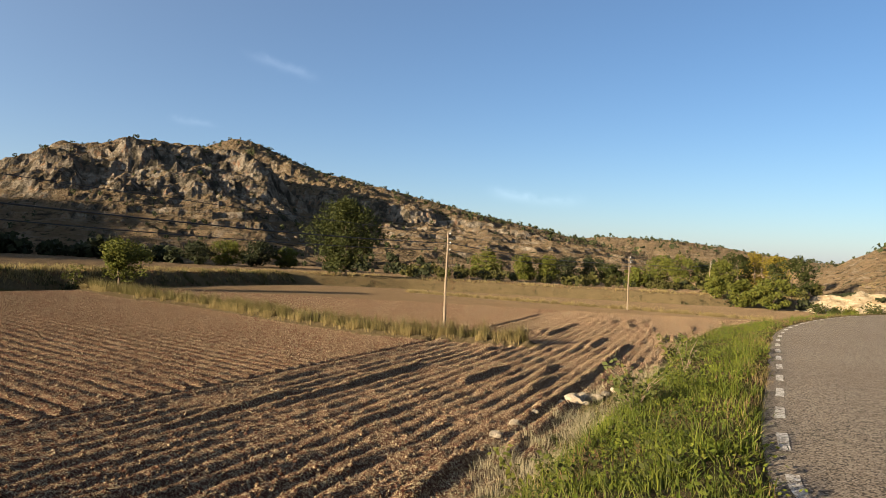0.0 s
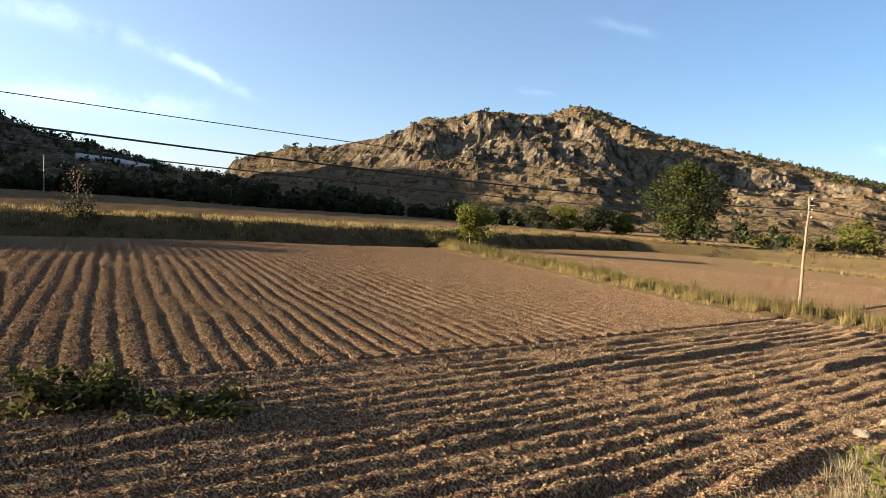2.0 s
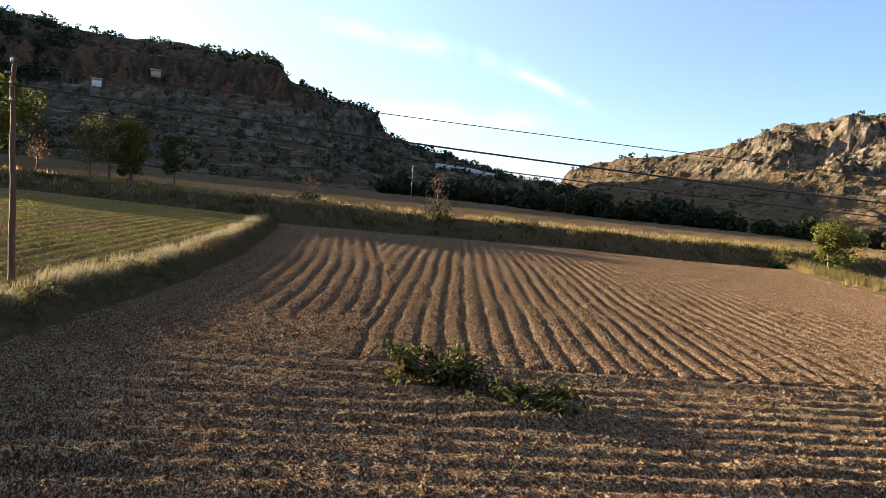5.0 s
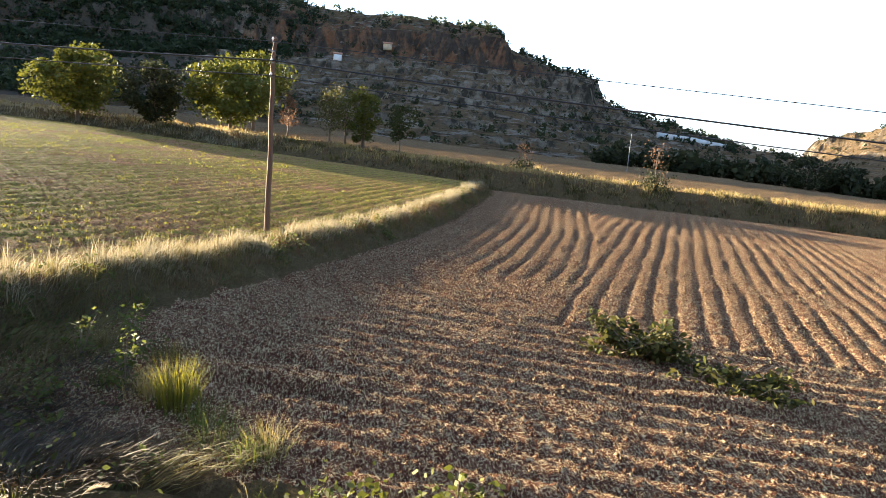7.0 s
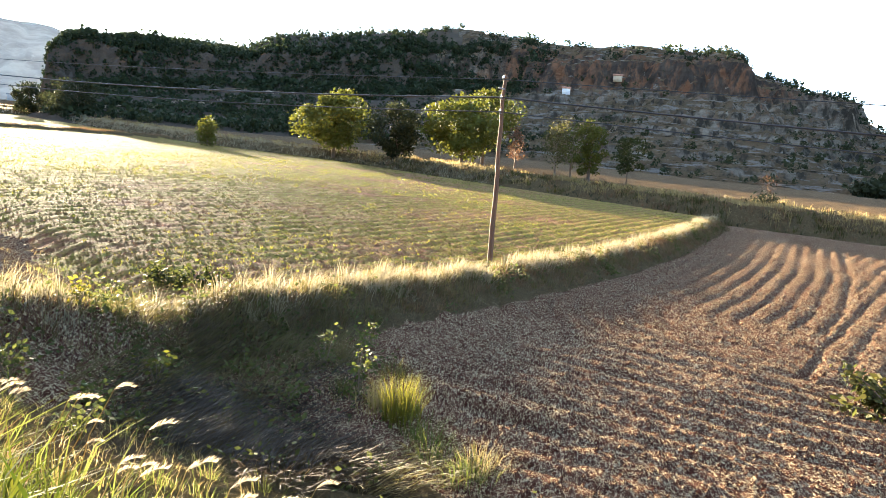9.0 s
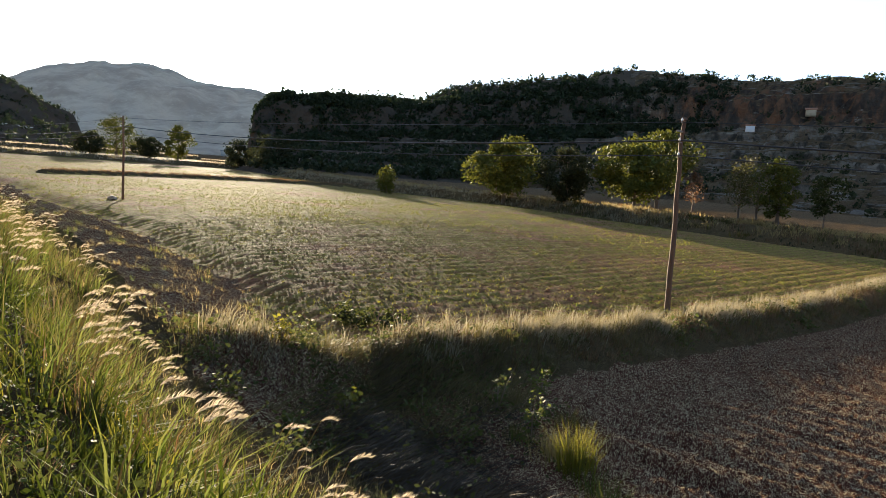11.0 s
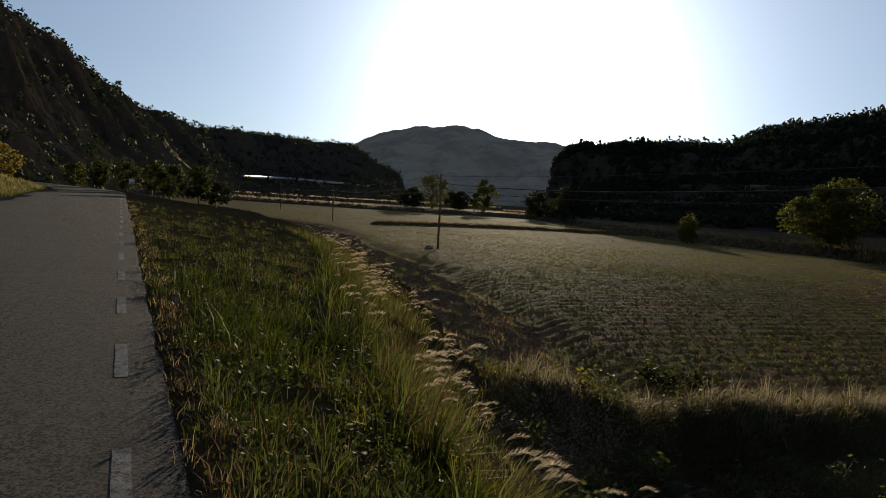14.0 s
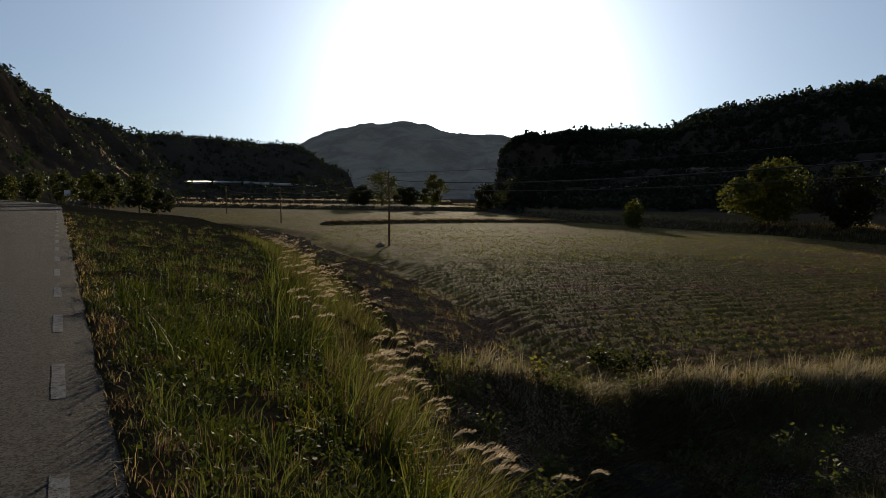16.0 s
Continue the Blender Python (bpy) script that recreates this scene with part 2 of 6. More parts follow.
def leaf_material(name, a, b, glow=0.5, rough=0.75):
    """A thin leaf: part of the light comes through it."""
    n = Nodes(name)
    rnd = n.add("ShaderNodeNewGeometry").outputs["Random Per Island"]
    c = n.mix(rnd, a, b)
    c = n.mix(n.math("MULTIPLY", n.ramp(n.noise(0.9, 3), 0.4, 0.65), 0.5), c, tuple(v * 0.6 for v in a))
    n.finish(c, rough, spec=0.13)
    tr = n.add("ShaderNodeBsdfTranslucent", {"Color": c})
    mx = n.add("ShaderNodeMixShader", {0: glow, 1: n.bsdf.outputs[0], 2: tr.outputs[0]})
    n.nt.links.new(mx.outputs[0], n.out.inputs["Surface"])
    return n.mat


def plain_material(name, a, b, scale=6.0, rough=0.8, metal=0.0, stretch=None, bump=0.3, dist=0.01, spec=0.3):
    n = Nodes(name)
    f, g = n.noise(scale, 5, 0.65, stretch=stretch), n.noise(scale * 7, 4, 0.7, stretch=stretch)
    c = n.mix(n.ramp(f, 0.35, 0.65), a, b)
    c = n.mix(n.math("MULTIPLY", n.ramp(g, 0.55, 0.7), 0.5), c, tuple(v * 0.55 for v in a))
    n.bump(g, bump, dist)
    return n.finish(c, rough, metal, spec)


SOIL, GREEN = soil_material("ploughed_soil", 0.074), green_field_material()
STRAWED = soil_material("straw_strewn_soil", 0.066)
VERGE = litter_material("verge_earth", (0.077, 0.056, 0.030), (0.059, 0.050, 0.021), (0.148, 0.107, 0.056))
DRY = litter_material("dry_bank_earth", (0.107, 0.077, 0.038), (0.083, 0.062, 0.030), (0.166, 0.124, 0.065))
TAN = litter_material("stubble_earth", (0.160, 0.107, 0.059), (0.118, 0.077, 0.044), (0.249, 0.184, 0.107))
HILL, FAR_HILL = hill_material(), far_hill_material("distant_wooded_hill", 1.0)
# aerial haze painted into the farthest hill's base colour
HAZE_HILL = far_hill_material("haze_tinted_hill", 6.5)
ASPHALT = asphalt_material()
LINE = line_material()
# pole wood in two tones: backlit shade painted dark, sunlight painted pale
WOOD = plain_material("shade_toned_pole_wood", (0.15, 0.085, 0.05), (0.085, 0.05, 0.032), 5, 0.85, stretch=(6, 6, 0.5))
SUN_TONED_WOOD = plain_material("sun_toned_pole_wood", (0.201, 0.152, 0.103), (0.134, 0.100, 0.067), 5, 0.85, stretch=(6, 6, 0.5))
CABLE = plain_material("black_cable", (0.02, 0.02, 0.02), (0.03, 0.03, 0.03), 3, 0.6)
STEEL = plain_material("galvanised_steel", (0.20, 0.20, 0.20), (0.15, 0.15, 0.15), 8, 0.6, 0.5)
BARK = plain_material("tree_bark", (0.16, 0.115, 0.075), (0.10, 0.072, 0.05), 4, 0.9, stretch=(3, 3, 0.6), dist=0.04)
WHITE = plain_material("whitewashed_wall", (0.78, 0.76, 0.72), (0.70, 0.68, 0.63), 1.2, 0.9)
OCHRE = plain_material("ochre_render", (0.55, 0.43, 0.28), (0.46, 0.35, 0.22), 1.2, 0.9)
CONCRETE = plain_material("pale_concrete", (0.56, 0.54, 0.50), (0.46, 0.44, 0.40), 1.5, 0.5)
ROCK = plain_material("limestone", (0.280, 0.231, 0.164), (0.201, 0.158, 0.109), 3, 0.9, bump=0.9, dist=0.08)
PALE_ROCK = plain_material("pale_layered_earth", (0.334, 0.274, 0.190), (0.190, 0.137, 0.076), 0.9, 0.95, bump=1.0, dist=0.5, stretch=(0.6, 0.6, 2.0), spec=0.0)
TILE = plain_material("clay_roof", (0.36, 0.17, 0.10), (0.28, 0.13, 0.08), 4, 0.85)
GRASS = leaf_material("green_grass", (0.038, 0.056, 0.005), (0.109, 0.115, 0.014), 0.18)
SPROUT = leaf_material("crop_sprout", (0.085, 0.094, 0.011), (0.158, 0.143, 0.024), 0.45)
OLIVE_GRASS = leaf_material("olive_grass", (0.058, 0.080, 0.014), (0.120, 0.120, 0.030), 0.38)
STUBBLE = leaf_material("chopped_straw", (0.441, 0.365, 0.221), (0.284, 0.221, 0.120), 0.35)
# the hollow's shade is put into these two dark hay colours
GREY_HAY = leaf_material("shade_greyed_hay", (0.076, 0.066, 0.051), (0.032, 0.027, 0.019), 0.2)
DARK_HAY = leaf_material("shade_dark_brown_hay", (0.075, 0.052, 0.031), (0.030, 0.019, 0.011), 0.2)
REED = leaf_material("drying_reed", (0.085, 0.079, 0.021), (0.152, 0.116, 0.049), 0.35)
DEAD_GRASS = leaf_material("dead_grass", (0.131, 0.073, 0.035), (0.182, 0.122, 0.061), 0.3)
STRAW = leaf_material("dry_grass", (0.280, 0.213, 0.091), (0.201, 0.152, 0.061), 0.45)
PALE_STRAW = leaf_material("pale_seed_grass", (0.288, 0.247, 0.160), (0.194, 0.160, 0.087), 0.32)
PLUME = leaf_material("silvery_plume", (0.431, 0.365, 0.271), (0.309, 0.243, 0.168), 0.5)
YELLOW_GRASS = leaf_material("yellow_tussock", (0.134, 0.116, 0.013), (0.096, 0.096, 0.016), 0.5)
LEAF = leaf_material("green_leaf", (0.027, 0.034, 0.009), (0.059, 0.062, 0.015), 0.35)
LEAF_YELLOW = leaf_material("yellowing_leaf", (0.096, 0.094, 0.014), (0.062, 0.074, 0.014), 0.25)
OLIVE_LEAF = leaf_material("olive_leaf", (0.079, 0.070, 0.018), (0.052, 0.052, 0.015), 0.3)
LEAF_DARK = leaf_material("dark_leaf", (0.021, 0.026, 0.011), (0.040, 0.043, 0.017), 0.25)
LEAF_GOLD = leaf_material("golden_leaf", (0.182, 0.134, 0.018), (0.134, 0.109, 0.018), 0.4)
LEAF_RED = leaf_material("reddish_leaf", (0.146, 0.073, 0.036), (0.103, 0.061, 0.036), 0.35)
WEED = leaf_material("weed_leaf", (0.058, 0.070, 0.017), (0.094, 0.097, 0.027), 0.35)
SCRUB = leaf_material("evergreen_scrub", (0.026, 0.033, 0.012), (0.052, 0.055, 0.021), 0.2)
PINE = leaf_material("pine_needles", (0.017, 0.026, 0.011), (0.033, 0.043, 0.017), 0.2)


# ---- the lie of the land ----
def lattice(ix, iy, seed):
    h = (ix.astype(np.int64) * 374761393 + iy.astype(np.int64) * 668265263 + seed * 982451653) & 0x7FFFFFFF
    h = ((h ^ (h >> 13)) * 1274126177) & 0x7FFFFFFF
    return ((h ^ (h >> 16)) & 0xFFFF) / 65535.0


def value_noise(x, y, seed=0):
    ix, iy = np.floor(x), np.floor(y)
    fx, fy = x - ix, y - iy
    fx, fy = fx * fx * (3 - 2 * fx), fy * fy * (3 - 2 * fy)
    a, b = lattice(ix, iy, seed), lattice(ix + 1, iy, seed)
    c, d = lattice(ix, iy + 1, seed), lattice(ix + 1, iy + 1, seed)
    return (a + (b - a) * fx) * (1 - fy) + (c + (d - c) * fx) * fy - 0.5


def fbm(x, y, octaves=4, seed=0, gain=0.5):
    total, amp = 0, 1.0
    for i in range(octaves):
        total = total + amp * value_noise(x * 2.03 ** i, y * 2.03 ** i, seed + 17 * i)
        amp *= gain
    return total


def step(a, b, x):
    t = np.clip((x - a) / (b - a), 0, 1)
    return t * t * (3 - 2 * t)


ROAD_0 = np.array((0.98, -0.44))                      # a point of the edge line beside the camera
ROAD_AZ, BEND_R, FRONT_S, BACK_R, BACK_S = -20.8, 85.0, 6.0, 45.0, -62.0
RU = np.array((-math.sin(radians(ROAD_AZ)), math.cos(radians(ROAD_AZ))))
RN = np.array((-RU[1], RU[0]))                       # towards the fields
ROAD_W = 5.2


def road_drift(s):
    return np.interp(s, (0, 3, 5.5, 7.1, 8.5, 10, 12.5, 15.5, 19, 24, 30), (0, 0.2, 0.33, 0.24, 0.14, 0.03, -0.09, -0.1, 0.0, 0.15, 0.15))


def road_coords(x, y):
    """Length along the road's edge line and distance from it, positive towards the fields."""
    px, py = x - ROAD_0[0], y - ROAD_0[1]
    s, d = px * RU[0] + py * RU[1], px * RN[0] + py * RN[1]
    sf = s - FRONT_S
    a1 = np.arctan2(sf, d + BEND_R)
    s1, d1 = FRONT_S + BEND_R * a1, np.hypot(sf, d + BEND_R) - BEND_R
    sb = s - BACK_S
    a2 = np.arctan2(-sb, d + BACK_R)
    s2, d2 = BACK_S - BACK_R * a2, np.hypot(sb, d + BACK_R) - BACK_R
    d1 = d1 - road_drift(s)
    d = d - road_drift(s)
    return np.where(s > FRONT_S, s1, np.where(s < BACK_S, s2, s)), np.where(s > FRONT_S, d1, np.where(s < BACK_S, d2, d))


def road_point(s, d):
    d = d + float(road_drift(np.array(s)))
    if s > FRONT_S:
        a = (s - FRONT_S) / BEND_R
        q = FRONT_S * RU - BEND_R * RN + (BEND_R + d) * (RN * math.cos(a) + RU * math.sin(a))
    elif s < BACK_S:
        a = (BACK_S - s) / BACK_R
        q = BACK_S * RU - BACK_R * RN + (BACK_R + d) * (RN * math.cos(a) - RU * math.sin(a))
    else:
        q = RU * s + RN * d
    return ROAD_0 + q


def road_z(s):
    return np.where(s > 0, -0.03 * np.minimum(s, 120), -0.035 * np.maximum(s, -140))


def field_z(x, y):
    return np.clip(-2.2 - 0.029 * ((x + 22) * 0.45 + y * 0.89), -8.5, 22)


def polyline(x, y, pts):
    """Signed distance from a line of points (positive on its left) and the length along it of the nearest spot."""
    best, side, along, run = None, None, None, 0.0
    for (ax, ay), (bx, by) in zip(pts[:-1], pts[1:]):
        ux, uy = bx - ax, by - ay
        ln = math.hypot(ux, uy)
        t = np.clip(((x - ax) * ux + (y - ay) * uy) / ln ** 2, 0, 1)
        dx, dy = x - ax - t * ux, y - ay - t * uy
        dist, sg = np.hypot(dx, dy), np.sign(ux * dy - uy * dx)
        if best is None:
            best, side, along = dist, sg, t * ln
        else:
            m = dist < best
            best, side, along = np.where(m, dist, best), np.where(m, sg, side), np.where(m, run + t * ln, along)
        run += ln
    return best * side, along


BANK = [(-8.5, -9.0), (-13.4, -4.6), (-19.4, -0.2), (-26.2, 4.4), (-34.2, 8.9), (-52.0, 17.4)]      # between the two fields
RIVER = [(-190, -150), (-140, -95), (-99, -46), (-88, -20), (-71, 0), (-57, 17), (-51.5, 32), (-47.5, 44), (-41, 54), (-36, 66), (-31, 86), (-22, 106), (-5, 112), (40, 110), (90, 122), (200, 160)]
TERRACE_1 = [(-113, -42), (-99, -52.5), (-88, -63), (-74, -68), (-59.4, -70)]
TERRACE_2 = [(-230, -60), (-152, -107), (-145, -118), (-131, -129), (-119, -146), (-109, -164), (-96, -190)]
TERRACE_3 = [(-320, -110), (-205, -150), (-184, -170), (-150, -178), (-125, -190), (-108, -200), (-92, -220)]
REEDS = [(-36, 66.5), (-27, 58), (-17, 51), (-9.5, 44), (-3.6, 39.5), (5.0, 38.6)]                   # strip of tall grass in the ploughland
ROW_U, ROW_N = np.array((-0.819, 0.574)), np.array((0.574, 0.819))
HEAD_U, HEAD_N = np.array((0.423, 0.906)), np.array((0.906, -0.423))
HEAD_0 = np.array((-12.6, 10.0))


def foot_offset(s):
    return np.interp(s, (-120, -80, -57, -38, -24, -16, -8, 0, 11, 20, 34, 60, 90), (30, 26.6, 20.3, 18.3, 15.0, 12.3, 9.6, 7.0, 5.2, 5.8, 7.0, 8.0, 8.0))


def crest_offset(s):
    return np.interp(s, (-120, -60, -27, -14.5, -10, -6.8, -3, 0, 8, 20, 60), (13, 11, 7.6, 4.5, 3.3, 2.4, 1.8, 1.6, 1.7, 2.0, 3.0))


# each hill: bearing, foot, cliff base, cliff top and ridge as (distance, height angle)
def hill(*rows):
    return np.array(rows, float)


HILLS = {
    "crag": hill((6, 165, 250, 0.6, 255, 0.8, 265, 1.0), (10, 160, 246, 1.3, 252, 1.9, 264, 2.3), (13, 158, 238, 2.2, 246, 3.2, 264, 3.9), (15, 157, 230, 3.2, 240, 5.4, 270, 6.0), (18, 156, 228, 3.6, 240, 6.0, 278, 7.0),
                 (25, 156, 230, 3.4, 242, 6.6, 280, 7.25), (29.7, 158, 232, 3.7, 242, 6.0, 275, 6.5), (33.3, 160, 240, 2.8, 250, 4.4, 280, 4.9), (38.4, 165, 265, 2.5, 274, 3.5, 300, 3.7),
                 (42.4, 172, 300, 2.2, 310, 3.1, 330, 3.2), (45.8, 180, 330, 1.2, 340, 2.0, 360, 2.1), (47, 190, 340, 0.3, 346, 0.4, 370, 0.4)),
    "summit": hill((-21, 200, 300, -1.4, 305, -1.4, 380, -1.2), (-16, 190, 300, -0.3, 305, -0.2, 380, 0.0), (-10.6, 180, 290, 0.6, 296, 0.9, 400, 1.25), (-3.4, 172, 285, 1.7, 291, 2.2, 410, 2.55), (1.1, 170, 285, 2.1, 292, 3.0, 415, 3.65),
                   (5.7, 170, 285, 2.3, 293, 3.4, 420, 4.55), (10.5, 172, 288, 2.8, 297, 3.9, 430, 5.55), (14.4, 176, 300, 2.9, 306, 3.6, 440, 6.95), (17.3, 180, 310, 2.8, 315, 3.3, 445, 7.75),
                   (21, 185, 320, 2.4, 325, 2.8, 450, 6.7), (27, 190, 330, 1.5, 335, 1.7, 450, 4.5), (33, 200, 340, 0.4, 345, 0.5, 440, 1.2)),
    "mesa": hill((45, 150, 270, 0.3, 275, 0.35, 330, 0.5), (51.3, 145, 260, 0.6, 264, 0.8, 320, 1.2), (54.8, 142, 250, 1.3, 255, 1.6, 300, 2.2), (59.1, 140, 240, 2.2, 245, 2.6, 285, 3.0),
                 (62.2, 140, 236, 2.9, 243, 3.8, 275, 4.1), (63.1, 140, 234, 3.3, 239, 5.4, 270, 5.7), (66.4, 140, 232, 4.6, 239, 6.1, 270, 6.35), (69.8, 140, 230, 5.7, 237, 7.1, 270, 7.5),
                 (71.0, 140, 230, 6.1, 237, 8.5, 275, 8.8), (77.5, 142, 232, 6.5, 240, 8.5, 280, 9.1), (84, 145, 236, 5.9, 242, 7.8, 300, 8.9), (93.5, 148, 240, 5.9, 247, 8.0, 285, 9.8),
                 (101, 150, 242, 4.8, 251, 7.2, 282, 8.7), (108.6, 150, 240, 4.4, 248, 6.6, 305, 7.7), (110.5, 150, 238, 4.2, 246, 6.2, 290, 6.7), (118, 155, 236, 3.4, 244, 6.0, 280, 6.4),
                 (122.8, 160, 236, 2.6, 242, 6.0, 268, 6.2), (123.9, 165, 236, 1.8, 242, 5.0, 262, 5.3), (124.6, 175, 238, 0.9, 244, 1.2, 262, 1.3), (126.5, 190, 240, 0.2, 246, 0.2, 262, 0.2)),
    "distance": hill((108, 520, 700, 1.5, 710, 1.6, 1000, 3.0), (118, 520, 700, 2.4, 710, 2.5, 1050, 5.6), (124, 520, 720, 2.8, 730, 2.9, 1100, 6.4), (128, 520, 720, 2.9, 730, 3.0, 1100, 6.65),
                     (131.5, 520, 720, 3.0, 730, 3.1, 1100, 7.4), (133.2, 520, 720, 3.0, 730, 3.1, 1100, 7.65), (136, 520, 720, 3.0, 730, 3.1, 1100, 7.4), (138.5, 520, 720, 2.8, 730, 2.9, 1100, 6.7),
                     (142, 520, 720, 2.4, 730, 2.5, 1100, 5.4), (147, 520, 720, 1.8, 730, 1.9, 1050, 3.8), (155, 520, 720, 1.0, 730, 1.1, 1000, 2.4)),
    "spur": hill((136.2, 330, 400, 2.0, 402, 2.1, 440, 2.6), (139, 300, 380, 2.7, 382, 2.8, 440, 4.2), (141.6, 280, 360, 3.1, 362, 3.2, 440, 5.4), (145, 260, 340, 3.2, 342, 3.3, 430, 5.7),
                 (149, 240, 320, 3.4, 322, 3.5, 400, 5.9), (154, 190, 260, 3.3, 262, 3.4, 340, 6.1), (158.3, 160, 215, 3.9, 217, 4.1, 280, 7.0), (160.8, 140, 195, 4.6, 197, 4.8, 250, 8.5),
                 (163, 125, 175, 5.4, 177, 5.7, 230, 10.4), (166, 110, 155, 6.2, 157, 6.6, 210, 12.1), (172, 95, 135, 8, 137, 8.5, 190, 14.6), (185, 55, 90, 9, 92, 9.6, 170, 17),
                 (230, 30, 65, 8, 67, 8.5, 150, 15), (290, 35, 80, 5, 82, 5.3, 170, 9), (306, 60, 110, 0.5, 112, 0.7, 240, 2), (316, 110, 150, 0, 152, 0.2, 300, 0.3)),
    "horizon": hill((-36, 420, 620, -0.5, 625, -0.4, 900, 0.2), (-29.5, 420, 620, -0.6, 625, -0.5, 900, -0.05), (-25.3, 420, 620, -0.4, 625, -0.2, 900, 0.5), (-21, 400, 600, -0.2, 606, 0.1, 880, 1.1),
                    (-19, 400, 590, -0.1, 598, 0.3, 870, 1.3), (-13.5, 400, 590, 0.0, 596, 0.3, 860, 1.4), (-8, 400, 600, -0.2, 606, 0.0, 860, 0.8), (-2, 420, 620, -0.5, 626, -0.4, 860, 0.1)),
    "knoll": hill((-75, 70, 120, 1.0, 122, 1.2, 260, 5.0), (-45, 85, 130, -0.5, 132, -0.2, 300, 2.4), (-36, 125, 160, -0.6, 162, -0.4, 330, 2.0), (-33.7, 126, 165, -0.8, 167, -0.6, 350, 1.15),
                  (-31.4, 128, 180, -1.4, 182, -1.2, 360, 0.0), (-29.3, 132, 200, -1.9, 203, -1.8, 360, -1.1), (-26, 140, 220, -2.6, 223, -2.6, 360, -2.0)),
}


def hill_z(x, y, name):
    """Height of one hill, and how far out of its foot each spot lies (under 0: off the hill)."""
    tab = HILLS[name]
    r = np.hypot(x, y)
    az = np.degrees(np.arctan2(-x, y))
    mid = 0.5 * (tab[0, 0] + tab[-1, 0])
    az = (az - mid + 180) % 360 - 180 + mid
    far = 4.0 if name == "distance" else 1.0
    az = az + 0.9 / far * fbm(x / (14 * far), y / (14 * far), 4, 5)
    inside = (az > tab[0, 0]) & (az < tab[-1, 0])
    c = [np.interp(az, tab[:, 0], tab[:, k]) for k in range(1, 8)]
    rough = fbm(x / (16 * far), y / (16 * far), 5, 11, 0.55)
    crags = 14 * far * rough + 7 * np.abs(fbm(x / 7, y / 7, 4, 23, 0.65)) + 3.6 * (fbm(x / 2.6, y / 2.6, 2, 29))
    if name in ("crag", "mesa"):
        crags = crags * 0.6 + 6 * np.abs(fbm(x / 11, y / 11, 3, 37, 0.6)) - 2
    rr = r + np.where((r > c[0]), crags * step(c[0], c[1], r), 0)
    if name == "crag":       # broken blocks on a slope rather than one face
        c[3] = c[1] + 2.7 * (c[3] - c[1])
        blocks = np.round(fbm(x / 14, y / 14, 4, 145, 0.6) * 4.0) / 4.0 * 9 + 5.5 * fbm(x / 5.5, y / 5.5, 3, 147, 0.7)
        rr = rr + blocks * step(c[1] - 10, c[1] + 2, r)
    tan = np.tan
    zf = field_z(x, y) + 0.9
    zb, zt, zr = (1.45 + c[k] * tan(np.radians(c[k + 1])) for k in (1, 3, 5))
    z = np.where(rr < c[1], zf + (zb - zf) * np.clip((rr - c[0]) / (c[1] - c[0]), 0, 1) ** 1.35,
                 np.where(rr < c[3], zb + (zt - zb) * (rr - c[1]) / (c[3] - c[1]),
                          np.where(rr < c[5], zt + (zr - zt) * np.sin(np.clip((rr - c[3]) / (c[5] - c[3]), 0, 1) * math.pi / 2),
                                   zr - (zr - zf) * step(0, 1, (rr - c[5]) / (c[5] * 0.9)) * 0.85)))
    z = z + 1.6 * far * fbm(x / (9 * far), y / (9 * far), 4, 31) * step(c[0], c[0] + 30, r)
    z = zf - 2 + (z - zf + 2) * step(0, 1.6, az - tab[0, 0]) * step(0, 1.6, tab[-1, 0] - az)
    tread = z / 3.2
    if name in ("crag", "summit", "mesa"):
        low = step(c[1] + 4, c[1] - 14, r)
        z = z + low * (2.2 if name == "mesa" else 1.3) * (step(0.55, 0.95, tread - np.floor(tread)) - (tread - np.floor(tread)))
        shelf = z / 2.7 + 1.6 * fbm(x / 15, y / 15, 3, 33)
        shelf = shelf - np.floor(shelf)
        z = z + (1 - low) * step(c[3] + 22, c[3], r) * (0.7 * (1 + 1.6 * value_noise(x / 12, y / 12, 35)) if name == "crag" else 1.5) * (step(0.5, 0.9, shelf) - shelf)
    return np.where(inside & (r > c[0]), z, -99.0), r - c[0]


